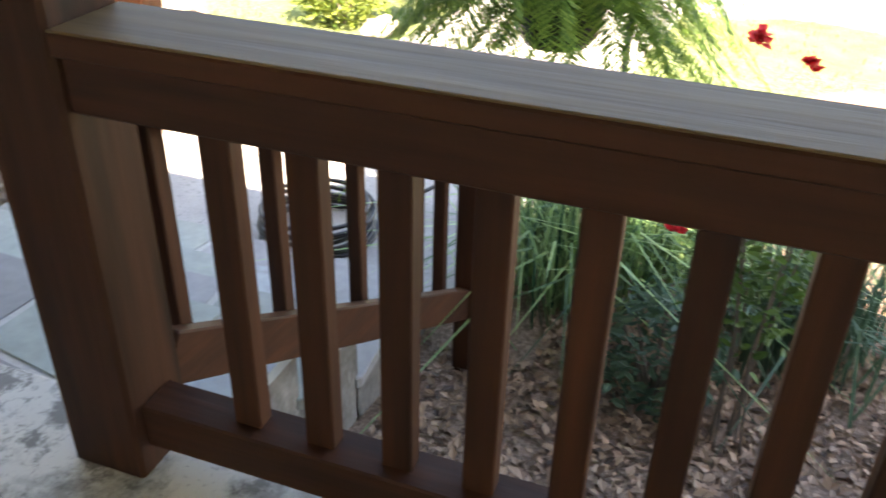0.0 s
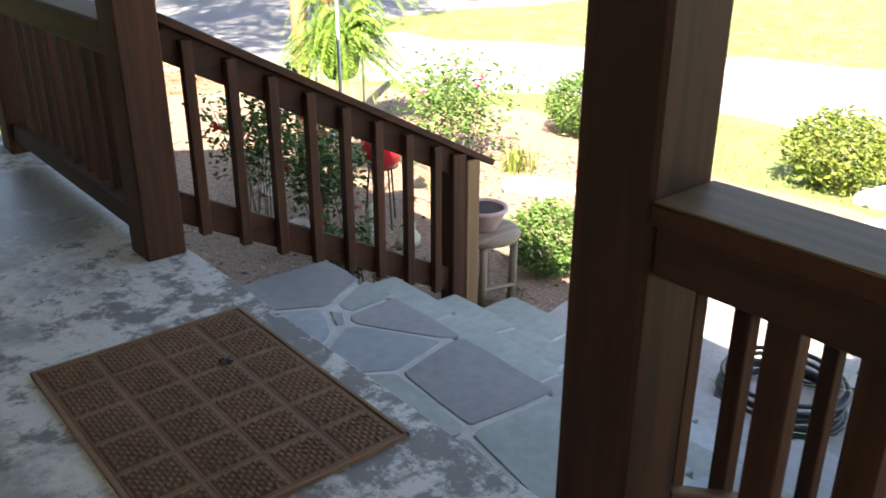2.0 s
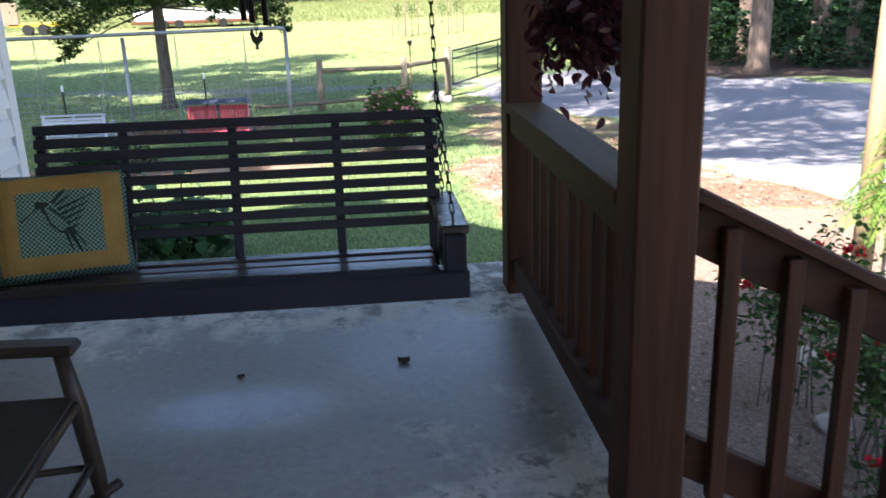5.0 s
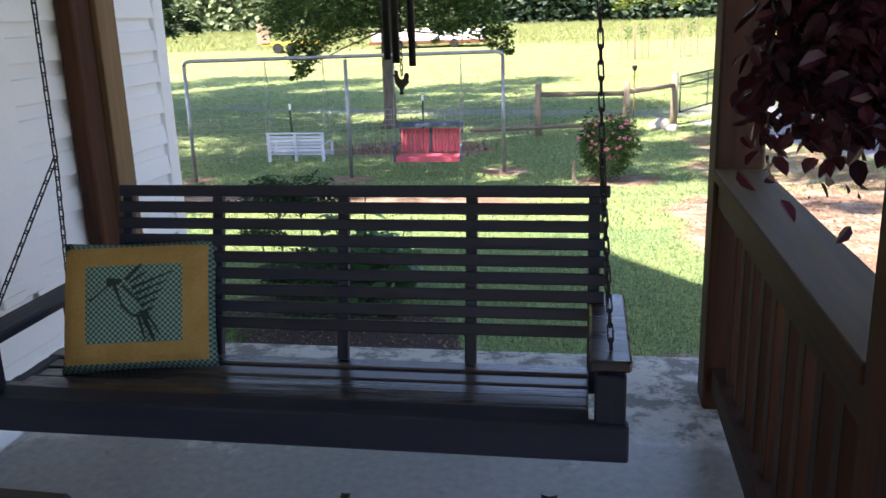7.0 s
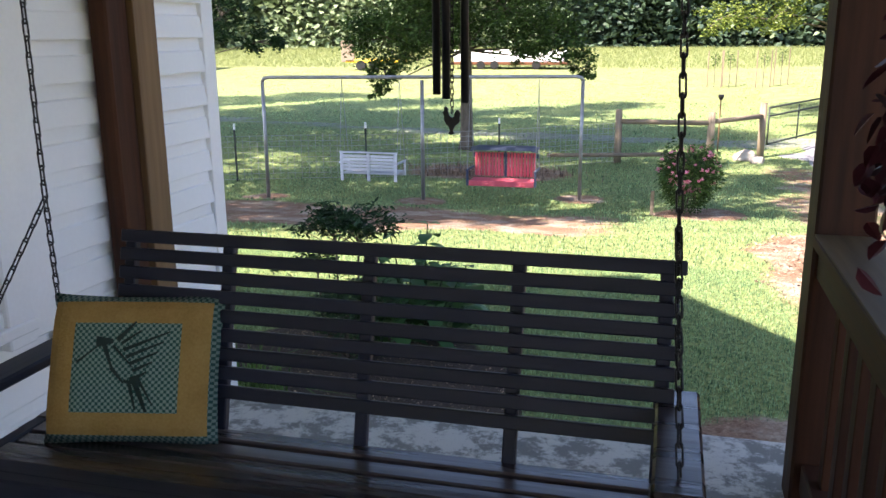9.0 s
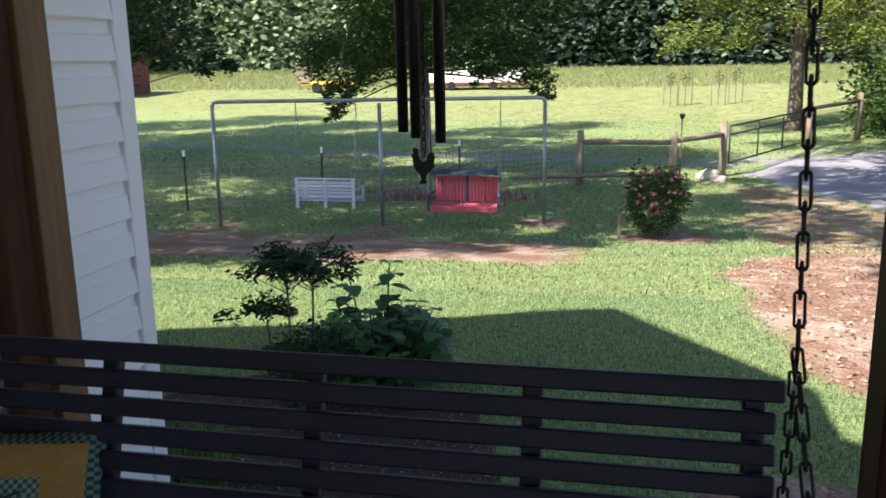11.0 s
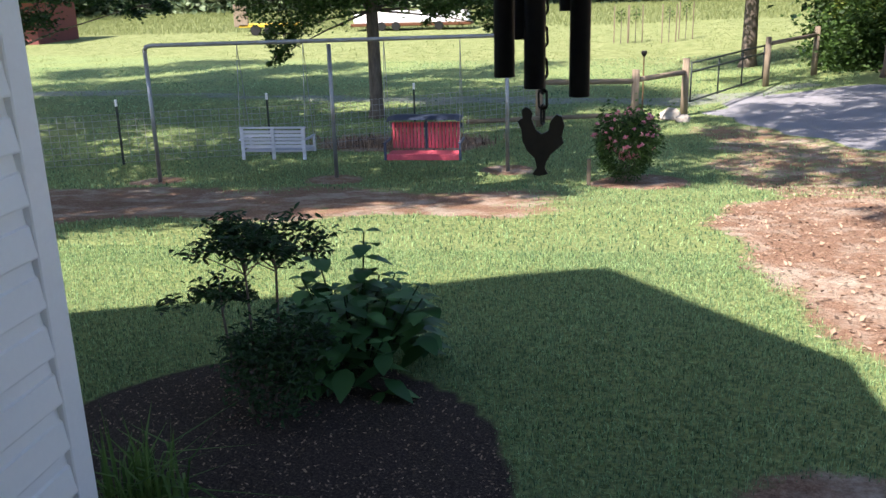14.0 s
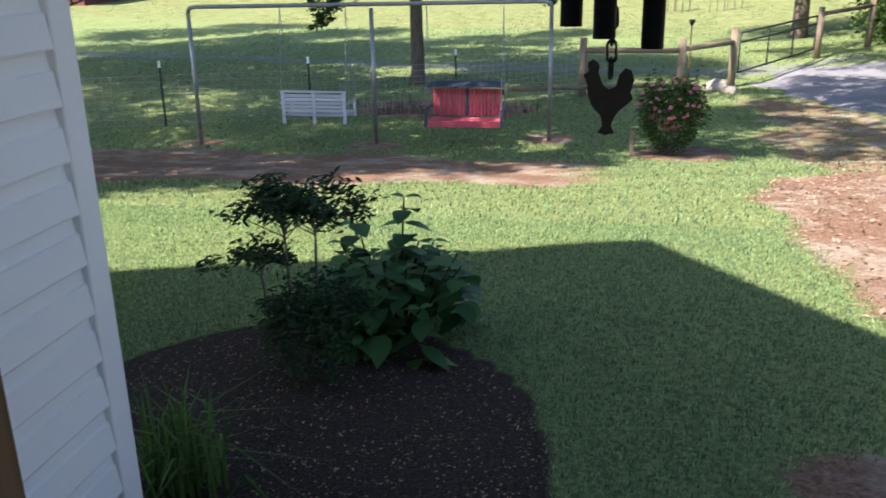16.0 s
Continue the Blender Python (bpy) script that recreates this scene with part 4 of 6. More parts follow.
# ---- rocking chair ----
ROCK = wood("worn_dark_chair_wood", (0.012, 0.008, 0.006), (0.05, 0.028, 0.018), 2, 0.4, spec=0.4)
ROCKX = wood("worn_dark_arm_wood", (0.012, 0.008, 0.006), (0.05, 0.028, 0.018), 0, 0.4, spec=0.4)
RUSH = surface("dark_woven_seat", (0.012, 0.010, 0.008), (0.06, 0.048, 0.036), 4, 0.7, 0.8, stretch=(2, 40, 2), fine=20)
chair = thing("rocking_chair", (-1.85, -0.26, 0.0), "small dark wooden rocking chair with a woven seat", "rocking chair")
FY, NY = -0.01, -0.52
for y in (NY, FY):
    part("front_leg", tube([(-1.515, y, 0.15), (-1.522, y, 0.24), (-1.54, y, 0.42), (-1.56, y, 0.565)], [0.016, 0.022, 0.024, 0.018], 10), ROCK, chair, smooth=True)
    part("back_post", tube([(-2.02, y, 0.06), (-2.03, y, 0.40), (-2.07, y, 0.72), (-2.16, y, 1.15)], [0.017, 0.021, 0.02, 0.014], 10), ROCK, chair, smooth=True)
    part("armrest", beam((-2.07, y, 0.59), (-1.515, y, 0.576), 0.07, 0.028, 0.01), ROCKX, chair)
    part("rocker", tube([(-2.4, y, 0.16), (-2.2, y, 0.06), (-1.95, y, 0.017), (-1.75, y, 0.05), (-1.6, y, 0.115), (-1.47, y, 0.20)], [0.014, 0.017, 0.017, 0.017, 0.017, 0.014], 8), ROCKX, chair, smooth=True)
    part("stretcher", tube([(-2.025, y, 0.22), (-1.522, y, 0.25)], 0.010, 8), ROCKX, chair, smooth=True)
    part("seat_rail", tube([(-2.03, y, 0.40), (-1.54, y, 0.43)], 0.014, 8), ROCKX, chair, smooth=True)
part("front_stretcher", tube([(-1.524, NY, 0.27), (-1.524, FY, 0.27)], 0.011, 8), ROCK, chair, smooth=True)
part("front_rail", tube([(-1.54, NY, 0.43), (-1.54, FY, 0.43)], 0.015, 8), ROCK, chair, smooth=True)
part("seat", box(-2.03, -1.53, NY - 0.008, FY + 0.008, 0.414, 0.448, 0.012), RUSH, chair, "dark woven rush seat")
for k in range(4):
    part("ladder_slat", box(-2.075 - 0.028 * k - 0.006, -2.075 - 0.028 * k + 0.006, NY, FY, 0.68 + 0.12 * k, 0.74 + 0.12 * k, 0.004), ROCK, chair)

# ---- wind chime ----
chime = thing("wind_chime", (-1.20, 1.54, 1.16), "black metal wind chime with an iron ornament on a chain", "wind chime")
for k, (dx, dy, zb) in enumerate(((-0.042, -0.010, 1.262), (-0.008, -0.035, 1.252), (0.040, -0.012, 1.240), (0.028, 0.035, 1.33), (-0.025, 0.035, 1.30))):
    ct = part("chime_tube", tube([(-1.20 + dx, 1.54 + dy, zb), (-1.20 + dx, 1.54 + dy, 2.02)], 0.0115, 14, caps=True), IRON, chime, smooth=True)
    part("cord", tube([(-1.20 + dx, 1.54 + dy, 2.02), (-1.20, 1.54, 2.3)], 0.001, 4), IRON, ct)
part("chain", chain([(-1.20, 1.54, 1.21), (-1.20, 1.54, 2.36)], 0.022, 0.010, 0.0016), IRON, chime)
orn = bmesh.new()
outline = [(-38, -59), (-30, -65), (-22, -61), (-18, -53), (-20, -43), (-12, -23), (-1, -15), (10, -21), (14, -39), (24, -51), (34, -47), (39, -31), (34, -11), (38, 1), (28, 11), (16, 21), (8, 34), (4, 47), (10, 59), (-6, 63), (-18, 59), (-10, 47), (-14, 29), (-28, 15), (-36, -3), (-38, -25), (-45, -39), (-36, -45)]
fr = [orn.verts.new((-1.20 + 0.00063 * x, 1.537, 1.1875 - 0.00062 * z)) for x, z in outline]
bk = [orn.verts.new((-1.20 + 0.00063 * x, 1.543, 1.1875 - 0.00062 * z)) for x, z in outline]
orn.faces.new(fr)
orn.faces.new(bk[::-1])
for k in range(len(fr)):
    orn.faces.new((fr[k], bk[k], bk[(k + 1) % len(fr)], fr[(k + 1) % len(fr)]))
part("ornament", orn, IRON, chime, "flat dark iron ornament")

# ---- hanging basket of purple leaves ----
BX, BY = -0.10, 0.50
bask = thing("hanging_plant", (BX, BY, 1.0), "hanging pot of trailing purple leaves over the railing", "plant")
part("pot", lathe(BX, BY, [(0.08, 1.42), (0.12, 1.46), (0.135, 1.58), (0.14, 1.585)]), TERRA, bask, smooth=True)
part("hanger", tube([(BX, BY, 1.58), (BX, BY, 2.36)], 0.004, 6), IRON, bask)
rng = np.random.default_rng(5)
strand = []
for k in range(430):
    a, r = rng.uniform(0, 2 * np.pi), rng.uniform(0.06, 0.22)
    low = 1.27 - abs(rng.normal(0, 0.085))
    n = 18
    u = np.linspace(0, 1, n)
    strand.append(np.stack([BX + np.cos(a) * r * u ** 0.6, BY + np.sin(a) * r * u ** 0.6, 1.60 + 0.07 * np.sin(u * 3) - (1.60 - low) * u ** 1.8], 1) + rng.normal(0, 0.012, (n, 3)))
strand = np.concatenate(strand)
foliage("leaves", strand, 0.048, PURPLE, bask, 6, 0.62, 0.7, 0.25, "trailing purple leaves", True)

# ---- hose, dead leaves ----
coil = []
for q in range(8 * 26):
    a, k = q * 2 * math.pi / 26, q / 26
    r = 0.25 + 0.02 * math.sin(k * 2.1)
    coil.append((2.0 + 0.012 * math.sin(k) + r * math.cos(a), -1.52 + 0.012 * math.cos(k * 1.7) + r * math.sin(a), walk_top + 0.014 + 0.019 * max(k - 0.4, 0) + 0.006 * math.sin(a * 2 + k)))
coil = [(3.1, -1.75, walk_top + 0.012), (2.75, -1.9, walk_top + 0.012), (2.45, -1.78, walk_top + 0.012)] + coil
hose = tube(coil, 0.0105, 6)
tagged(part("garden_hose", hose, RUBBER, smooth=True), "black garden hose coiled on the walk", "hose")
for lx, ly, s in ((-0.703, 1.030, 0.035), (-1.31, 0.98, 0.02), (-0.30, -0.95, 0.03)):
    dl = bmesh.new()
    vs = [dl.verts.new((lx + s * math.cos(a) * (1 if k % 2 else 0.6), ly + s * 0.7 * math.sin(a), 0.004 + 0.012 * (k % 2))) for k, a in enumerate(np.linspace(0, 2 * math.pi, 9)[:-1])]
    c = dl.verts.new((lx, ly, 0.02))
    for k in range(8):
        dl.faces.new((vs[k], vs[(k + 1) % 8], c))
    tagged(part("dead_leaf", dl, SOIL), "curled dark dead leaf on the concrete", "leaf", "dead leaves")

# ---- plants: kinds ----


def shrub(x, y, r, h, n, leaf, material, label, seed, group="clipped shrubs"):
    z = gz(x, y)
    t = thing("shrub", (x, y, z), label, "shrub", group)
    bm = bmesh.new()
    for k in range(7):
        a = k * 0.9
        tube([(x, y, z - 0.02), (x + 0.3 * r * math.cos(a), y + 0.3 * r * math.sin(a), z + 0.4 * h), (x + 0.6 * r * math.cos(a), y + 0.6 * r * math.sin(a), z + 0.8 * h)], [0.012, 0.008, 0.004], 5, bm)
    part("stemwork", bm, BARK, t)
    p = blob((x, y, z + h * 0.52), (r, r, h * 0.5), n, seed, 0.7)
    p += np.random.default_rng(seed + 1).normal(0, 0.03 * r / 0.3, p.shape)
    p[:, 2] = np.maximum(p[:, 2], z + 0.02)
    foliage("leaves", p, leaf, material, t, seed, 0.55, 0.0, 0.35, "", True)
    return t


def rose(x, y, r, h, n, flowers, petal, label, seed, leaf=0.045, spots=(), bloom=0.03):
    z = gz(x, y)
    t = thing("rose_bush", (x, y, z), label, "rose bush", "rose bushes")
    rng2 = np.random.default_rng(seed)
    bm = bmesh.new()
    pts, tips = [], []
    for k in range(11):
        a, lean_out = rng2.uniform(0, 6.28), rng2.uniform(0.25, 1.0) * r
        top = z + h * rng2.uniform(0.65, 1.0)
        line = [np.array((x + 0.45 * lean_out * math.cos(a + 0.6), y + 0.45 * lean_out * math.sin(a + 0.6), z)), np.array((x + lean_out * 0.4 * math.cos(a), y + lean_out * 0.4 * math.sin(a), z + 0.45 * (top - z))), np.array((x + lean_out * math.cos(a), y + lean_out * math.sin(a), top))]
        tube(line, [0.005, 0.004, 0.002], 5, bm)
        tips.append(line[2])
        u = rng2.uniform(0.18, 1, (n // 11, 1))
        pts.append(line[1] * (1 - u) + line[2] * u + rng2.normal(0, 0.085 * r / 0.35, (n // 11, 3)))
    part("stemwork", bm, BARK, t)
    foliage("leaves", np.concatenate(pts), leaf, LEAF_BOX if petal is PINK else LEAF, t, seed, 0.6, 0.1, 0.4, "", True)
    spots = list(spots) or [tips[k % 11] + rng2.normal(0, 0.07, 3) for k in range(flowers)]
    for k, p in enumerate(spots):
        q = np.asarray(p) + rng2.normal(0, 0.008, (26, 3)) * bloom / 0.03
        foliage("bloom", q, bloom, petal, t, seed + k, 0.9, -0.5, 0.3)
    return t


def fern(x, y, z, r, label, seed, fine=1.0):
    """A hanging pot with arching fronds of many small leaflets."""
    t = thing("hanging_fern", (x, y, z - 0.3), label, "fern", "hanging ferns")
    pot = part("pot", lathe(x, y, [(0.10, z - 0.24), (0.13, z - 0.2), (0.16, z - 0.02), (0.165, z)]), RUBBER, t, "black plastic pot", smooth=True)
    part("hanger", tube([(x, y, z), (x, y, z + 0.72)], 0.004, 6), IRON, pot)
    rng2 = np.random.default_rng(seed)
    V, F = [], []
    for k in range(int(150 * fine)):
        a = rng2.uniform(0, 2 * np.pi)
        ln2 = r * rng2.uniform(0.75, 1.25)
        rise = rng2.uniform(-0.12, 1.05)
        n = int(34 * fine)
        u = np.linspace(0.06, 1, n)
        bend = rng2.normal(0, 0.25) * u ** 2
        cx, cy = x + np.cos(a + bend) * ln2 * u * (1 - 0.35 * rise), y + np.sin(a + bend) * ln2 * u * (1 - 0.35 * rise)
        cz = z + rise * ln2 * 2.2 * u - (0.5 + 1.35 * max(rise, 0)) * ln2 * 1.15 * u ** 2
        side = np.array([-np.sin(a), np.cos(a), 0])
        out = np.array([np.cos(a), np.sin(a), -0.4])
        w = (0.052 * np.sin(np.pi * np.clip(u * 0.9 + 0.08, 0, 1)) ** 0.7 + 0.004) * (r / 0.5) * rng2.uniform(0.8, 1.15)
        for i in range(n):
            c = np.array((cx[i], cy[i], cz[i]))
            for s in (-1, 1):
                b0 = len(V)
                tip = c + s * side * w[i] + out * 0.022 + np.array((0, 0, -0.35 * w[i])) + rng2.normal(0, 0.004, 3)
                wd = 0.0062 * r / 0.5 / fine
                mid = c * 0.45 + tip * 0.55
                V += [c - out * wd * 0.5, mid - out * wd, tip, mid + out * wd]
                F.append((b0, b0 + 1, b0 + 2, b0 + 3))
    solid("fronds", V, F, FERN, t, "bright green arching fronds")
    return t


def tree(x, y, r, blobs, n, leaf, material, label, seed, bark=BARK, lean_x=0.0, top=None, fork=1.2, slim=1.0):
    z = gz(x, y)
    t = thing("tree", (x, y, z), label, "tree", "trees")
    top = top or max(b[2] for b in blobs)
    bm = tube([(x, y, z - 0.1), (x + 0.02, y, z + 0.3), (x + lean_x * 0.3, y, z + (top - z) * 0.35), (x + lean_x, y + 0.1, z + (top - z) * 0.8)], [r * 1.5, r * 1.05, r * 0.85, r * 0.35], 12)
    part("trunk", bm, bark, t, smooth=True)
    rng2 = np.random.default_rng(seed)
    limb = bmesh.new()
    P = []
    for k, (bx, by, bz, br) in enumerate(blobs):
        zf = z + (bz - z) * rng2.uniform(0.35, 0.6)
        zf = max(zf, z + fork)
        mid = ((x + bx) / 2, (y + by) / 2, (zf + bz) / 2 + 0.15 * br)
        tube([(x + lean_x * 0.4, y, zf), mid, (bx, by, bz)], [r * 0.36 * slim, r * 0.2 * slim, r * 0.06 * slim], 6, limb)
        m = max(6, int(n * br ** 2 / sum(b[3] ** 2 for b in blobs) / 55))
        subs = blob((bx, by, bz), (br, br, br * 0.75), m, seed * 31 + k, 0.35)
        for s in subs[: m // 3]:
            tube([(bx, by, bz), tuple((np.array((bx, by, bz)) + s) / 2 + rng2.normal(0, 0.05 * br, 3)), tuple(s)], [r * 0.06, r * 0.04, r * 0.02], 4, limb)
        P.append(np.repeat(subs, 55, 0) + rng2.normal(0, 1, (m * 55, 3)) * np.array((0.20, 0.20, 0.13)) * br * 0.85)
    part("branchwork", limb, bark, t)
    foliage("crown", np.concatenate(P), leaf, material, t, seed, 0.55, 0.15, 0.35)
    return t


# ---- the front garden ----
shrub(2.33, 0.22, 0.235, 0.43, 2600, 0.035, LEAF_BOX, "small rounded bright green shrub beside the steps", 21)
shrub(4.95, 2.30, 0.36, 0.56, 2600, 0.045, LEAF_BOX, "round green shrub in the mulch by the drive", 22)
shrub(5.30, -0.05, 0.40, 0.58, 2600, 0.05, LEAF_LIGHT, "sunlit yellow-green shrub in the mulch", 23)
rose(1.35, 2.0, 0.36, 1.05, 1300, 6, ROSE, "tall rose bush with red flowers behind the railing", 31)
rose(1.45, 1.35, 0.38, 0.95, 1300, 5, ROSE, "dark leafy rose bush with a few red blooms", 32)
rose(1.2, 0.6, 0.25, 0.5, 420, 2, ROSE, "low rose bush beside the stair railing", 33)
rose(3.35, 2.25, 0.55, 0.78, 1800, 7, PINK, "sprawling light green rose bush with coral flowers", 34, 0.05)
rose(1.30, -3.42, 0.24, 1.12, 420, 0, ROSE, "rose bush with deep red flowers below the porch rail", 35, spots=((1.25, -3.26, 0.565), (1.28, -3.40, 0.50), (1.5, -3.13, -0.17)))

MULCHPLANT = leafy("blue_green_leaf", (0.03, 0.07, 0.04), (0.09, 0.15, 0.09), 0.3)


def lily(x, y, r, n, h, label, seed, material=GRASS):
    z = gz(x, y)
    t = thing("daylily", (x, y, z), label, "plant", "strap-leaved clumps")
    rng2 = np.random.default_rng(seed)
    p = np.stack([x + rng2.normal(0, r * 0.45, n), y + rng2.normal(0, r * 0.45, n), np.full(n, z)], 1)
    blades("upright_leaves", p[: n // 2], h, 0.016, material, t, seed, 0.45, bend=0.5)
    blades("arching_leaves", p[n // 2:], h, 0.016, material, t, seed + 1, 1.0, bend=0.65)
    return t


lily(2.05, -2.75, 0.36, 430, 0.78, "bright green clump of arching strap leaves", 41)
lily(2.45, -3.20, 0.36, 430, 0.72, "bright green clump of arching strap leaves", 42)
lily(1.95, -3.65, 0.34, 320, 0.62, "blue-green clump of strap leaves in the mulch", 43, MULCHPLANT)
shrub(1.45, -3.15, 0.24, 0.42, 700, 0.05, MULCHPLANT, "low blue-green leafy plant in the mulch", 44)
lily(2.35, 1.15, 0.12, 40, 0.5, "yellow-green strap-leaved plant behind the railing", 45, LEAF_LIGHT)
lily(3.55, 1.75, 0.14, 50, 0.28, "small yellow-green plant in the mulch", 46, LEAF_LIGHT)


def hook_pole(x, y, top, ax, ay, label, drop=0.1):
    """A garden pole whose top bends over into a hook."""
    z = gz(x, y)
    t = thing("hook_pole", (x, y, z), label, "pole", "garden poles")
    part("shaft", tube([(x, y, z - 0.05), (x, y, top - 0.12)], 0.011, 8), STEEL, t, smooth=True)
    part("hook", tube([(x, y, top - 0.12), (x + 0.1 * ax, y + 0.1 * ay, top - 0.02), (x + 0.45 * ax, y + 0.45 * ay, top + 0.03), (x + 0.85 * ax, y + 0.85 * ay, top), (x + ax, y + ay, top - 0.06)], 0.010, 8), STEEL, t, smooth=True)
    return t


hook_pole(1.50, 1.15, 1.17, 0.12, -0.20, "grey metal garden pole with a curved hook")
feeder = thing("feeder", (1.62, 0.95, 0.86), "glass nectar feeder with a red base on the hook", "feeder")
part("base_dish", lathe(1.62, 0.95, [(0.02, 0.86), (0.078, 0.872), (0.082, 0.892), (0.05, 0.905), (0.04, 0.925)]), surface("red_plastic", (0.5, 0.015, 0.012), (0.68, 0.03, 0.02), 6, 0.3, 0.0), feeder, smooth=True)
CLEAR = surface("clear_glass", (0.86, 0.88, 0.87), (0.92, 0.94, 0.93), 3, 0.14, 0.0, spec=0.6)
CLEAR.node_tree.nodes["Principled BSDF"].inputs["Transmission Weight"].default_value = 0.95
part("bottle", lathe(1.62, 0.95, [(0.036, 0.925), (0.042, 0.94), (0.042, 1.05), (0.03, 1.07), (0.012, 1.075), (0.006, 1.1)]), CLEAR, feeder, "clear glass bottle", smooth=True)
hook_pole(2.17, 2.52, 1.30, 0.08, -0.22, "metal pole that carries a hanging fern")
fern(2.25, 2.30, 0.22, 0.52, "lush hanging fern on a garden pole", 51)
hook_pole(3.05, 3.18, 1.90, 0.15, 0.12, "tall metal pole that carries a hanging fern")
fern(3.20, 3.30, 0.62, 0.52, "bright hanging fern in full sun", 52)
hook_pole(1.50, -2.89, 1.74, 0.0, 0.22, "dark metal pole that carries a hanging fern")
fern(1.50, -2.67, 0.64, 0.60, "large hanging fern beyond the porch rail", 53, 1.8)

gz0 = gz(2.3, 2.95)
pole = tagged(part("wooden_pole", tube([(2.3, 2.95, gz0 - 0.1), (2.31, 2.95, 1.2), (2.33, 2.95, 3.6)], [0.07, 0.065, 0.06], 10), wood("pale_pole_wood", (0.22, 0.15, 0.085), (0.44, 0.33, 0.21), 2, 0.75), smooth=True), "slim light wooden pole standing in the garden", "pole")
orn2 = thing("hanging_ornament", (2.45, 2.85, 0.15), "rust-red string of leaf shapes hung beside the pole", "ornament")
ORANGE_RUST = surface("orange_rust", (0.26, 0.06, 0.025), (0.50, 0.15, 0.06), 12, 0.7, 0.2)
for k in range(26):
    a, zz = k * 0.9, 0.42 + k * 0.023
    o = bmesh.new()
    c = Vector((2.45 + 0.03 * math.cos(a), 2.85 + 0.03 * math.sin(a), zz))
    d = Vector((math.cos(a), math.sin(a), 0.5)) * 0.085
    s = Vector((-math.sin(a), math.cos(a), 0.2)) * 0.032
    vs = [o.verts.new(p) for p in (c, c + d * 0.5 + s, c + d, c + d * 0.5 - s)]
    o.faces.new(vs)
    part("leaf_shape", o, ORANGE_RUST, orn2)
part("string", tube([(2.45, 2.85, 0.40), (2.45, 2.85, 3.3)], 0.003, 5), IRON, orn2)

# urn on a pedestal, rusty box, wire plant stand
zb = gz(4.15, 0.75)
urn = thing("urn_planter", (4.15, 0.75, zb), "pale cast stone urn with a fluted bowl of yellow flowers", "planter")
part("pedestal", lathe(4.15, 0.75, [(0.17, zb - 0.02), (0.17, zb + 0.05), (0.12, zb + 0.09), (0.085, zb + 0.2), (0.075, zb + 0.42), (0.10, zb + 0.55), (0.12, zb + 0.6)], 16), STONE, urn, smooth=True)
bowl = bmesh.new()
seg = 32
rings = []
for r, zz in ((0.10, zb + 0.6), (0.2, zb + 0.64), (0.31, zb + 0.74), (0.38, zb + 0.84), (0.37, zb + 0.85), (0.30, zb + 0.78)):
    rings.append([bowl.verts.new((4.15 + r * (1 + 0.07 * math.cos(8 * a)) * math.cos(a), 0.75 + r * (1 + 0.07 * math.cos(8 * a)) * math.sin(a), zz + 0.02 * math.cos(8 * a) * (r / 0.38))) for a in np.linspace(0, 2 * math.pi, seg, endpoint=False)])
for a, b in zip(rings, rings[1:]):
    for k in range(seg):
        bowl.faces.new((a[k], a[(k + 1) % seg], b[(k + 1) % seg], b[k]))
bowl.faces.new(rings[-1])
part("bowl", bowl, STONE, urn, smooth=True)
foliage("foliage", blob((4.15, 0.75, zb + 0.92), (0.24, 0.24, 0.13), 500, 61, 0.2), 0.05, LEAF_LIGHT, urn, 61)
zc = gz(4.45, 1.3)
rb = thing("rusty_box", (4.45, 1.3, zc), "rust-brown metal box standing on the mulch", "box")
part("body", box(4.30, 4.60, 1.14, 1.46, zc - 0.01, zc + 0.55, 0.012), RUST, rb)
part("lid", box(4.29, 4.61, 1.13, 1.47, zc + 0.55, zc + 0.57, 0.004), RUST, rb)
zd = gz(5.45, -0.72)
stand = thing("wire_plant_stand", (5.45, -0.72, zd), "wire stand holding a woven pot", "plant stand")
for k in range(4):
    a = k * math.pi / 2 + 0.4
    part("leg", tube([(5.45 + 0.05 * math.cos(a), -0.72 + 0.05 * math.sin(a), zd + 0.34), (5.45 + 0.06 * math.cos(a), -0.72 + 0.06 * math.sin(a), zd + 0.18), (5.45 + 0.17 * math.cos(a), -0.72 + 0.17 * math.sin(a), zd)], 0.008, 6), STEEL, stand)
part("pot", lathe(5.45, -0.72, [(0.12, zd + 0.34), (0.15, zd + 0.4), (0.175, zd + 0.62), (0.20, zd + 0.66), (0.19, zd + 0.69)], 18), STONE, stand, "woven tan pot", smooth=True)
foliage("plant", blob((5.45, -0.72, zd + 0.75), (0.16, 0.16, 0.09), 220, 62, 0.2), 0.05, LEAF_LIGHT, stand, 62)

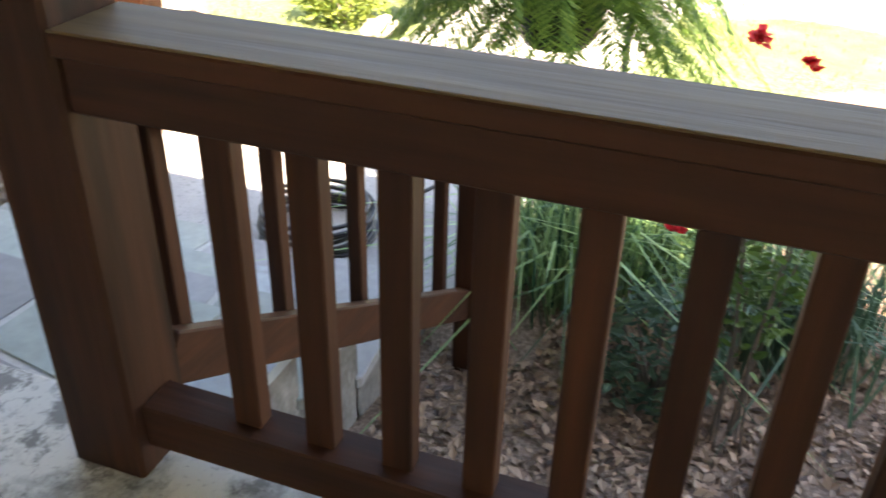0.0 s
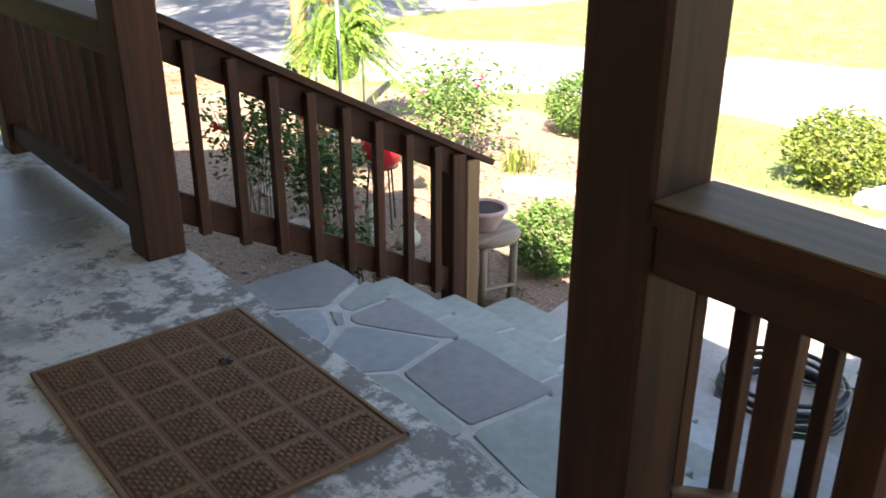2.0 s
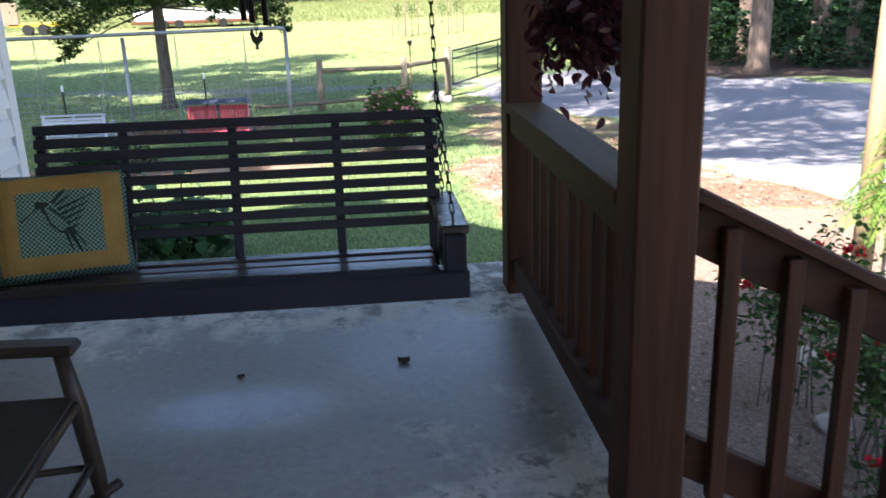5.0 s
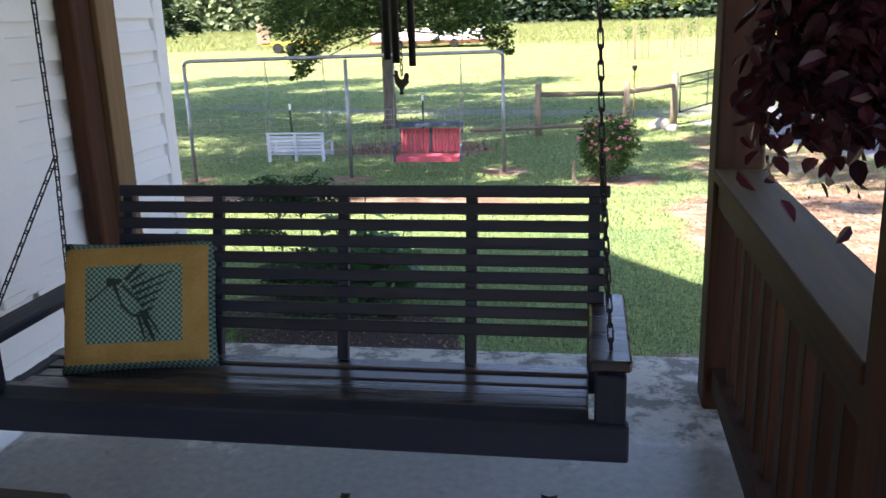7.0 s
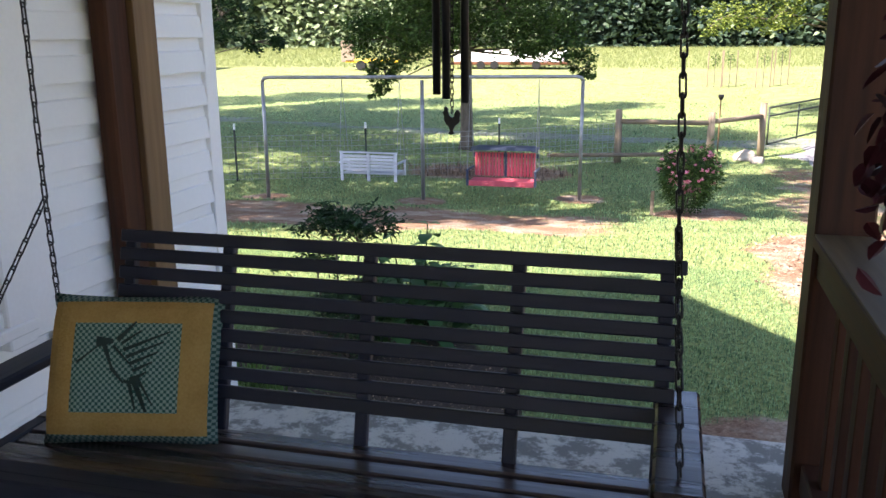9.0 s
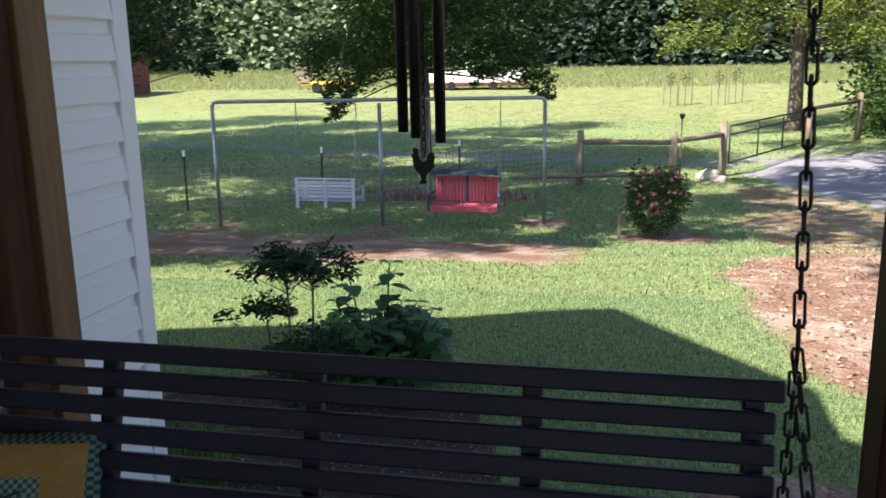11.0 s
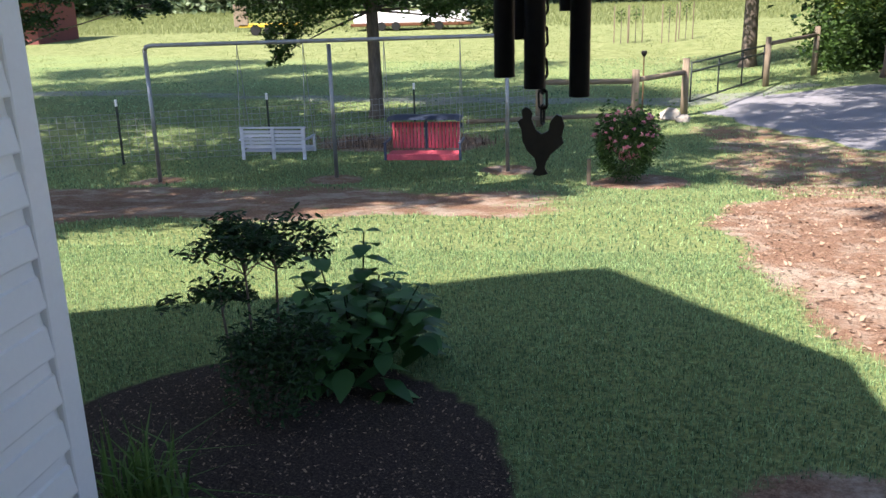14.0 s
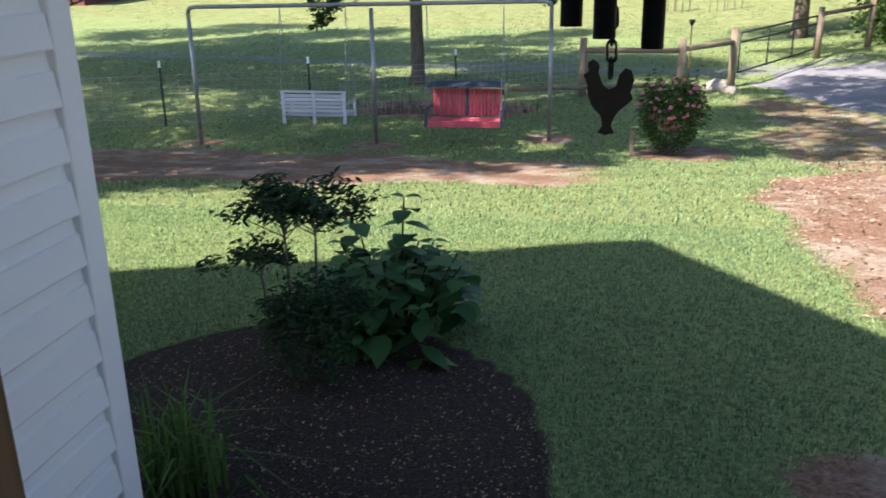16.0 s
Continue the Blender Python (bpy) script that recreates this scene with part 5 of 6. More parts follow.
# painted stepping stones
WHITE_STONE = surface("painted_stone", (0.50, 0.48, 0.43), (0.72, 0.70, 0.65), 6, 0.8, 0.4)
TEAL = surface("teal_paint", (0.0, 0.16, 0.14), (0.01, 0.25, 0.21), 8, 0.6, 0.1)
ORANGE = surface("orange_paint", (0.36, 0.075, 0.01), (0.48, 0.12, 0.02), 8, 0.6, 0.1)
rs = random.Random(8)
for x, y, w, l, rot, paint in ((3.30, 0.60, 0.28, 0.34, 0.6, TEAL), (2.95, 0.30, 0.26, 0.32, 0.6, ORANGE), (3.66, 0.36, 0.30, 0.34, 0.3, None), (3.36, 1.32, 0.34, 0.50, 0.55, None), (3.95, 0.1, 0.34, 0.4, 0.7, None)):
    zz = gz(x, y)
    s = thing("stepping_stone", (x, y, zz), "pale stepping stone painted with coloured ovals" if paint else "pale irregular stepping stone on the mulch", "stone", "stepping stones")
    out = []
    for a, b in ((-1, -1), (0.1, -1.12), (1, -0.9), (1.1, 0.15), (0.9, 1), (-0.1, 1.08), (-1.05, 0.9), (-1.1, 0.0)):
        a, b = w / 2 * a * rs.uniform(0.86, 1.06), l / 2 * b * rs.uniform(0.86, 1.06)
        out.append((x + math.cos(rot) * a - math.sin(rot) * b, y + math.sin(rot) * a + math.cos(rot) * b))
    part("slab", prism(out, zz - 0.03, zz + 0.035, bevel=0.006), WHITE_STONE, s)
    if paint:
        for o in (-0.06, 0.06):
            el = [(x + math.cos(rot + 0.9) * a - math.sin(rot + 0.9) * b, y + math.sin(rot + 0.9) * a + math.cos(rot + 0.9) * b) for a, b in [(o + 0.035 * math.cos(q), 0.5 * o + 0.075 * math.sin(q)) for q in np.linspace(0, 2 * math.pi, 14, endpoint=False)]]
            part("painted_oval", prism(el, zz + 0.034, zz + 0.039), paint, s)

# twig stool with a potted plant beside the newel
zs = gz(1.72, 0.12)
stool = thing("twig_stool", (1.72, 0.12, zs), "rustic twig stool beside the stair newel", "stool")
part("seat", lathe(1.72, 0.12, [(0.165, -0.455), (0.185, -0.45), (0.195, -0.43), (0.185, -0.41), (0.165, -0.405)], 18), GREYWOOD[0], stool, "thick rounded slab seat", smooth=True)
for x in (1.61, 1.83):
    for y in (0.01, 0.23):
        part("leg", tube([(x, y, -0.42), (x + 0.01, y + 0.01, -0.6), (x - 0.01, y, zs)], [0.024, 0.020, 0.026], 8), GREYWOOD[2], stool, smooth=True)
for y in (0.0, 0.24):
    part("rung", tube([(1.61, y, zs + 0.16), (1.83, y, zs + 0.13)], 0.011, 6), GREYWOOD[0], stool)
pot = thing("flower_pot", (1.70, 0.12, -0.405), "shallow pinkish pot of dark soil on the stool", "pot")
part("pot_body", lathe(1.70, 0.12, [(0.07, -0.404), (0.09, -0.37), (0.125, -0.30), (0.135, -0.295), (0.135, -0.275), (0.118, -0.275), (0.115, -0.29)], 20), surface("pink_clay", (0.36, 0.24, 0.22), (0.50, 0.36, 0.33), 6, 0.7, 0.1), pot, smooth=True)
part("soil", lathe(1.70, 0.12, [(0.112, -0.296), (0.113, -0.286)], 16), SOIL, pot)
# pale gourd ornaments and a red pot on a stand
for x, y, h, nm in ((1.72, 1.18, 0.30, "pale green-white gourd ornament on the mulch"), (1.88, 1.02, 0.22, "small pale gourd ornament on the mulch")):
    zz = gz(x, y)
    tagged(part("gourd_ornament", lathe(x, y, [(0.03, zz - 0.005), (0.075, zz + 0.15 * h), (0.08, zz + 0.35 * h), (0.045, zz + 0.58 * h), (0.05, zz + 0.72 * h), (0.04, zz + 0.86 * h), (0.012, zz + 0.97 * h)], 16), surface("pale_gourd", (0.28, 0.31, 0.2), (0.5, 0.52, 0.4), 9, 0.5, 0.1), smooth=True), nm, "ornament", "gourd ornaments")
xr, yr = 2.0, 1.45
zr = gz(xr, yr)
redpot = thing("red_pot_stand", (xr, yr, zr), "red glazed pot of red and white flowers on a wire stand", "flower pot")
for k in range(3):
    a = k * 2.1 + 0.3
    part("leg", tube([(xr + 0.09 * math.cos(a), yr + 0.09 * math.sin(a), zr + 0.42), (xr + 0.13 * math.cos(a), yr + 0.13 * math.sin(a), zr)], 0.006, 6), IRON, redpot)
part("ring", tube([(xr + 0.1 * math.cos(a), yr + 0.1 * math.sin(a), zr + 0.42) for a in np.linspace(0, 6.283, 17)], 0.006, 5), IRON, redpot)
part("pot", lathe(xr, yr, [(0.07, zr + 0.40), (0.12, zr + 0.46), (0.145, zr + 0.58), (0.13, zr + 0.63), (0.12, zr + 0.63)], 18), surface("red_glaze", (0.36, 0.01, 0.02), (0.52, 0.03, 0.045), 5, 0.25, 0.0, spec=0.6), redpot, smooth=True)
foliage("red_flowers", blob((xr, yr, zr + 0.67), (0.13, 0.13, 0.04), 45, 63, 0.3), 0.04, ROSE, redpot, 63, 0.9, -0.3)
for x, y, s in ((1.75, 2.55, 0.1), (1.5, 1.75, 0.08), (4.75, 1.75, 0.12), (5.15, -0.45, 0.15), (2.9, 3.6, 0.09)):
    zz = gz(x, y)
    rockm = bmesh.new()
    bmesh.ops.create_icosphere(rockm, subdivisions=2, radius=s)
    for v in rockm.verts:
        v.co = Vector((v.co.x * 1.3 + x, v.co.y + y, v.co.z * 0.6 + zz + 0.02)) + noise.noise_vector(v.co * 9) * s * 0.35
    tagged(part("garden_rock", rockm, STONE), "grey-brown garden rock lying on the mulch", "rock", "garden rocks")

rng = np.random.default_rng(71)
n = 15000
lx, ly = rng.uniform(0.08, 4.4, n), rng.uniform(-5.0, 4.5, n)
lx[5200:], ly[5200:] = rng.uniform(0.08, 2.4, 9800), rng.uniform(-4.6, -2.3, 9800)
keep = zones(lx, ly)[1] > 0.6
keep &= ~((lx < 1.62) & (ly > -2.3) & (ly < -0.1)) & ~((lx > 1.45) & (ly > -2.7) & (ly < 0.0))
lx, ly = lx[keep], ly[keep]
tagged(foliage("leaf_litter", np.stack([lx, ly, height(lx, ly) + 0.008], 1), 0.046, LITTER, None, 72, 0.6, 0.0, 0.75), "dry brown leaves and bark chips on the mulch", "leaf litter", kind="stuff")

rng = np.random.default_rng(75)
lx, ly = rng.uniform(0.3, 4.6, 5200), rng.uniform(4.2, 14.0, 5200)
keep = zones(lx, ly)[2] > 0.35
lx, ly = lx[keep], ly[keep]
tagged(foliage("yard_litter", np.stack([lx, ly, height(lx, ly) + 0.008], 1), 0.055, LITTER, None, 76, 0.6, 0.0, 0.75), "dry leaves and twigs scattered on the bare soil", "leaf litter", kind="stuff")

# ---- the bed at the end of the porch ----
rng = np.random.default_rng(73)
ba, br2 = rng.uniform(0, 6.283, 3600), np.sqrt(rng.uniform(0, 1, 3600))
bx, by = -2.75 + 1.36 * br2 * np.cos(ba), 3.85 + 1.66 * br2 * np.sin(ba)
sel = by > 2.75
bx, by = bx[sel], by[sel]
tagged(foliage("bark_chips", np.stack([bx, by, height(bx, by) + 0.006], 1), 0.022, LITTER, None, 74, 0.5, 0.0, 0.8), "pale bark chips scattered on the dark bed", "bark chips", kind="stuff")

NX, NY2 = -2.78, 4.65
zn = gz(NX, NY2)
nand = thing("nandina", (NX, NY2, zn), "slender dark nandina shrub with layered leaf sprays", "shrub")
rng = np.random.default_rng(81)
P = []
# each cane: where it forks, how wide and how high its flat spray spreads
for fx, fy, fz, wide, top, sprays, lean_x in ((-2.83, 4.65, 0.82, 0.30, 1.13, 34, 0.0), (-2.67, 4.68, 0.86, 0.32, 1.11, 36, 0.0), (-2.97, 4.63, 0.62, 0.25, 0.80, 20, -0.07), (-2.72, 4.55, 0.35, 0.22, 0.52, 14, 0.0), (-2.62, 4.70, 0.40, 0.20, 0.58, 14, 0.0), (-2.85, 4.72, 0.32, 0.20, 0.48, 12, 0.0)):
    part("cane", tube([(NX + (fx - NX) * 0.35, NY2 + (fy - NY2) * 0.35, zn - 0.02), (NX + (fx - NX) * 0.85, fy, zn + 0.5 * fz), (fx, fy, zn + fz)], [0.011, 0.009, 0.006], 6), BARK, nand)
    twigs = bmesh.new()
    for q in range(sprays):
        a = rng.uniform(0, 6.283)
        reach = wide * 0.98 * rng.uniform(0.1, 1) ** 0.5
        end = np.array((fx + lean_x + reach * math.cos(a), fy + reach * math.sin(a), zn + top - 0.10 * (reach / wide) ** 2 + rng.choice((0.0, -0.05, -0.10)) + rng.uniform(-0.012, 0.012)))
        base = np.array((fx, fy, zn + fz + rng.uniform(-0.05, 0.08)))
        mid = base * 0.4 + end * 0.6 + np.array((0, 0, 0.02))
        if q % 2:
            tube([tuple(base), tuple(mid), tuple(end)], [0.004, 0.003, 0.002], 4, twigs)
        u = rng.uniform(0.62, 1.1, (22, 1))
        P.append(base * (1 - u) ** 2 + mid * 2 * u * (1 - u) + end * u ** 2 + rng.normal(0, 1, (22, 3)) * (0.034, 0.034, 0.010))
    tagged(part("twig_fan", twigs, BARK, nand), kind="stuff")
foliage("leaves", np.concatenate(P), 0.05, LEAF_DARK, nand, 82, 0.40, 0.0, 0.6, "", True)
low = blob((-2.70, 4.58, zn + 0.32), (0.24, 0.24, 0.32), 1300, 83, 0.15)
low += np.random.default_rng(85).normal(0, 0.05, low.shape)
foliage("low_leaves", low, 0.042, LEAF_DARK, nand, 84, 0.42, 0.1, 0.4, "", True)

BIGLEAF = leafy("hydrangea_leaf", (0.026, 0.08, 0.026), (0.095, 0.22, 0.07), 0.28, 0.42)


def big_leaf(c, yaw, pitch, size, V, F):
    """A broad pointed leaf with a folded midrib and a drooping tip."""
    ca, sa = math.cos(yaw), math.sin(yaw)
    out, side = np.array((ca, sa, 0)), np.array((-sa, ca, 0))
    b0 = len(V)
    prof = ((0.0, 0.03), (0.2, 0.26), (0.45, 0.33), (0.72, 0.23), (1.0, 0.0))
    for u, w in prof:
        m = c + out * size * u * math.cos(pitch) + np.array((0, 0, 1)) * size * (u * math.sin(pitch) - 0.35 * u * u)
        V += [m - side * w * size + np.array((0, 0, 0.1 * w * size)), m, m + side * w * size + np.array((0, 0, 0.1 * w * size))]
    for k in range(len(prof) - 1):
        a = b0 + 3 * k
        F += [(a, a + 1, a + 4, a + 3), (a + 1, a + 2, a + 5, a + 4)]


zh = gz(-2.43, 5.32)
hyd = thing("hydrangea", (-2.43, 5.32, zh), "broad-leaved dark green shrub in the mulch bed", "shrub")
bm = bmesh.new()
V, F = [], []
rng = np.random.default_rng(91)
for k in range(40):
    a, r = rng.uniform(0, 6.28), 0.48 * rng.uniform(0.02, 1) ** 0.55
    h = 0.63 - 0.6 * r * r + rng.uniform(-0.16, 0.06)
    if k < 3:
        a, r, h = ((0.3, 0.08, 0.90), (2.6, 0.32, 0.76), (5.9, 0.46, 0.64))[k]
    tx, ty = -2.43 + r * math.cos(a), 5.32 + r * math.sin(a)
    tube([(-2.43 + 0.2 * r * math.cos(a), 5.32 + 0.2 * r * math.sin(a), zh), (tx, ty, zh + h)], [0.009, 0.005], 5, bm)
    for q in range(5):
        zq = zh + h - 0.078 * q
        for s in (0, math.pi):
            big_leaf(np.array((tx, ty, zq)), q * 1.57 + k + s + rng.normal(0, 0.3), rng.uniform(0.0, 0.5) - 0.1 * q, rng.uniform(0.14, 0.21) * (0.6 if q == 0 else 1), V, F)
tagged(part("stemwork", bm, LEAF_DARK, hyd), kind="stuff")
solid("leaves", V, F, BIGLEAF, hyd, smooth=True)
lily(-2.95, 3.55, 0.22, 130, 0.5, "dark drooping clump of strap leaves by the house", 47, LEAF_BOX)

# ---- yard things ----


def on_line(a, b, u):
    return tuple(np.array(a) * (1 - u) + np.array(b) * u)


FL, FR = (-8.13, 14.35), (-2.2, 15.4)
frame_top = 0.60
sf = thing("swing_frame", (-5.16, 14.87, gz(-5.16, 14.87)), "tall grey steel pipe frame for two hanging seats", "swing frame")
for u in (0.0, 0.505, 1.0):
    px, py = on_line(FL, FR, u)
    part("upright", tube([(px, py, gz(px, py) - 0.05), (px, py, frame_top - 0.04)], 0.035, 10), STEEL, sf, smooth=True)
part("crossbar", tube([(FL[0], FL[1], frame_top - 0.06), (FL[0] + 0.03, FL[1], frame_top), (FL[0] + 0.12, FL[1] + 0.02, frame_top + 0.02), (FR[0] - 0.12, FR[1] - 0.02, frame_top + 0.02), (FR[0] - 0.03, FR[1], frame_top), (FR[0], FR[1], frame_top - 0.06)], 0.035, 10), STEEL, sf, smooth=True)


def hanging_seat(name, cx, cy, z0, z1, w, slat_mat, slats, canopy, label):
    t = thing(name, (cx, cy, z0), label, "swing", "hanging yard seats")
    x0, x1 = cx - w / 2, cx + w / 2
    FRAME = BLUEROOF if canopy else WHITEWOOD
    f = -1 if canopy else 1  # which way the seat faces
    ya, yb = sorted((cy + f * 0.04, cy + f * 0.46))
    part("seat", box(x0 + 0.03, x1 - 0.03, ya, yb, z0 + 0.06, z0 + 0.09, 0.006), slat_mat, t)
    part("seat_front", box(x0 + 0.03, x1 - 0.03, cy + f * 0.475 - 0.014, cy + f * 0.475 + 0.014, z0 + 0.0, z0 + 0.10, 0.006), slat_mat, t)
    if canopy:
        for half in (0, 1):
            for k in range(slats):
                x = x0 + 0.05 + half * (w / 2 - 0.02) + k * (w / 2 - 0.09) / (slats - 0.2)
                part("back_slat", box(x, x + 0.75 * (w / 2 - 0.09) / slats, cy - 0.012, cy + 0.012, z0 + 0.12, z1 - 0.10, 0.004), slat_mat, t)
        part("back_rail", box(x0 + 0.02, x1 - 0.02, cy + 0.013, cy + 0.045, z1 - 0.2, z1 - 0.12, 0.005), FRAME, t)
        part("back_post", box(cx - 0.02, cx + 0.02, cy - 0.03, cy - 0.013, z0 + 0.12, z1 - 0.08, 0.004), FRAME, t)
        hood = bmesh.new()
        rows = [[hood.verts.new((x, cy + dy, zz)) for x, dz in ((x0, 0), (x0 + 0.12, 0.03), (x1 - 0.12, 0.03), (x1, 0)) for zz in (z1 - 0.06 + dz + dd,)] for dy, dd in ((-0.3, 0.0), (-0.1, 0.06), (0.1, 0.05))]
        for a, b in zip(rows, rows[1:]):
            for k in range(3):
                hood.faces.new((a[k], a[k + 1], b[k + 1], b[k]))
        bmesh.ops.solidify(hood, geom=hood.faces[:], thickness=0.03)
        part("canopy", hood, BLUEROOF, t, "slate blue canopy")
    else:
        for k in range(slats):
            zz = z0 + 0.14 + k * (z1 - z0 - 0.16) / slats
            part("back_slat", box(x0 + 0.02, x1 - 0.02, cy - 0.012, cy + 0.012, zz, zz + 0.8 * (z1 - z0 - 0.16) / slats, 0.004), slat_mat, t)
        part("top_rail", box(x0, x1, cy - 0.04, cy + 0.02, z1 + 0.001, z1 + 0.03, 0.005), slat_mat, t)
        for x in (x0 + 0.04, cx, x1 - 0.04):
            part("back_post", box(x - 0.03, x + 0.03, cy - 0.034, cy - 0.013, z0 - 0.06, z1, 0.004), slat_mat, t)
    for x in (x0 - 0.02, x1 - 0.03):
        part("armrest", box(x, x + 0.05, min(cy - 0.04 * f, cy + 0.5 * f), max(cy - 0.04 * f, cy + 0.5 * f), z0 + 0.27, z0 + 0.30, 0.006), FRAME, t)
        part("arm_post", box(x + 0.005, x + 0.045, cy + f * 0.47 - 0.02, cy + f * 0.47 + 0.02, z0, z0 + 0.269, 0.005), FRAME, t)
        part("chain", tube([(x + 0.025, cy + f * 0.47, z0 + 0.28), (x + 0.025, cy + f * 0.2, frame_top)], 0.006, 5), STEEL, t)
        part("chain", tube([(x + 0.025, cy - f * 0.03, z0 + 0.28), (x + 0.025, cy + f * 0.2, frame_top)], 0.006, 5), STEEL, t)
    return t


hanging_seat("red_yard_swing", -3.55, 15.0, -1.33, -0.66, 1.27, REDPAINT, 9, True, "red slatted yard swing under a slate blue canopy")
hanging_seat("white_yard_bench", -6.13, 14.6, -1.27, -0.80, 1.16, WHITEWOOD, 5, False, "weathered white slatted hanging bench")

FENCE = [(-16, 14.2), (-12.6, 14.9), (-9.67, 16.0), (-7.06, 17.05), (-4.4, 18.7), (-1.83, 20.8)]
POSTGREEN = surface("dark_green_steel", (0.012, 0.02, 0.016), (0.03, 0.04, 0.034), 9, 0.6, 0.1)
wf = thing("wire_fence", (-7.06, 17.05, gz(-7.06, 17.05)), "sagging woven wire fence on steel posts", "fence")
for x, y in FENCE[:-1]:
    zz = gz(x, y)
    sp = part("steel_post", box(x - 0.018, x + 0.018, y - 0.018, y + 0.018, zz - 0.1, zz + 1.12, 0.003), POSTGREEN, wf)
    part("post_tip", box(x - 0.02, x + 0.02, y - 0.02, y + 0.02, zz + 1.121, zz + 1.25, 0.003), TRIM, sp, "white painted tip")
WIRE = surface("dull_zinc_wire", (0.24, 0.24, 0.23), (0.40, 0.40, 0.38), 5, 0.55, 0.0, metal=0.2)
wire = bmesh.new()
for (ax, ay), (bx, by) in zip(FENCE, FENCE[1:]):
    n = int(math.hypot(bx - ax, by - ay) / 0.15)
    for k in range(n):
        x, y = ax + (bx - ax) * k / n, ay + (by - ay) * k / n
        tube([(x, y, gz(x, y) + 0.02), (x, y, gz(x, y) + 0.98)], 0.005, 3, wire, caps=False)
    for k in range(9):
        zz = 0.04 + k * 0.117
        tube([(ax, ay, gz(ax, ay) + zz), ((ax + bx) / 2, (ay + by) / 2, gz((ax + bx) / 2, (ay + by) / 2) + zz - 0.015), (bx, by, gz(bx, by) + zz)], 0.005, 3, wire, caps=False)
tagged(part("wire_mesh", wire, WIRE, wf, "thin woven wire"), kind="stuff")

POSTS = [(-1.83, 20.8, 1.30), (0.35, 20.9, 1.28), (1.67, 22.6, 1.38), (4.72, 28.0, 1.45), (6.5, 29.6, 1.5)]
rf = thing("rail_fence", (0.35, 20.9, gz(0.35, 20.9)), "weathered wooden post and rail fence", "fence")
for k, (x, y, h) in enumerate(POSTS):
    zz = gz(x, y)
    part("post", tube([(x, y, zz - 0.1), (x, y, zz + h)], [0.095, 0.085], 10), GREYWOOD[2], rf, smooth=True)
for a, b, hs in ((0, 1, (1.02,)), (1, 2, (1.05,)), (3, 4, (1.25,))):
    (ax, ay, _), (bx, by, _) = POSTS[a], POSTS[b]
    for h in hs:
        part("rail", tube([(ax, ay, gz(ax, ay) + h), (bx, by, gz(bx, by) + h)], 0.062, 8), GREYWOOD[0], rf, smooth=True)
part("rail", tube([(-3.4, 19.6, gz(-3.4, 19.6) + 0.28), (0.2, 20.75, gz(0, 20.8) + 0.28)], 0.05, 8), GREYWOOD[0], rf, smooth=True)
gate = thing("field_gate", (3.2, 25.3, gz(3.2, 25.3)), "dark tubular farm gate across the drive", "gate")
GA, GB = np.array((1.85, 22.95)), np.array((4.55, 27.7))
for h in (0.30, 1.02, 1.24):
    a, b = GA, GB
    part("bar", tube([(a[0], a[1], gz(*a) + h), (b[0], b[1], gz(*b) + h)], 0.026, 8), POSTGREEN, gate, smooth=True)
for u in (0.0, 0.34, 0.67, 1.0):
    p = GA * (1 - u) + GB * u
    part("upright", tube([(p[0], p[1], gz(*p) + 0.30), (p[0], p[1], gz(*p) + 1.24)], 0.022, 8), POSTGREEN, gate, smooth=True)
lamp = thing("solar_light", (0.55, 21.3, gz(0.55, 21.3)), "small solar stake light beside the fence", "light")
part("stake", tube([(0.55, 21.3, gz(0.55, 21.3)), (0.55, 21.3, gz(0.55, 21.3) + 1.55)], 0.018, 6), TAN, lamp)
part("head", lathe(0.55, 21.3, [(0.03, gz(0.55, 21.3) + 1.55), (0.07, gz(0.55, 21.3) + 1.63), (0.06, gz(0.55, 21.3) + 1.68)], 10), IRON, lamp)
rb2 = rose(-0.25, 14.35, 0.52, 1.22, 700, 40, PINK, "rounded pink rose bush in a ring of bare soil", 36, 0.07, spots=blob((-0.25, 14.35, gz(-0.25, 14.35) + 0.78), (0.54, 0.54, 0.42), 90, 38, 0.8), bloom=0.034)
rng = np.random.default_rng(37)
u, a = rng.uniform(0, 1, 3600), rng.uniform(0, 6.283, 3600)
shoot = 1 + 0.16 * np.sin(a * 5 + 1) + 0.12 * np.sin(a * 9 + u * 4)
rad = (0.10 + 0.52 * np.sin(np.clip(u * 1.25, 0, 1) * 1.571) * np.sqrt(np.clip(1.12 - u, 0, 1))) * shoot * rng.uniform(0.45, 1, 3600) ** 0.5
foliage("inner_leaves", np.stack([-0.25 + rad * np.cos(a), 14.35 + rad * np.sin(a), gz(-0.25, 14.35) + 0.1 + u * 1.02 * (0.9 + 0.15 * np.sin(a * 3))], 1) + rng.normal(0, 0.05, (3600, 3)), 0.075, LEAF, rb2, 37)
tagged(part("tag_post", box(-0.86, -0.80, 14.1, 14.16, gz(-0.8, 14.1) - 0.05, gz(-0.8, 14.1) + 0.42, 0.005), GREYWOOD[2]), "short grey wooden marker post beside the rose", "post")
for x, y, s in ((1.25, 22.0, 0.24), (1.5, 21.5, 0.16)):
    rockm = bmesh.new()
    bmesh.ops.create_icosphere(rockm, subdivisions=2, radius=s)
    for v in rockm.verts:
        v.co = Vector((v.co.x * 1.3 + x, v.co.y + y, v.co.z * 0.8 + gz(x, y) + 0.05)) + noise.noise_vector(v.co * 5) * s * 0.4
    tagged(part("field_stone", rockm, STONE), "pale field stone lying by the fence", "rock", "field stones")
n = 1500
rng = np.random.default_rng(101)
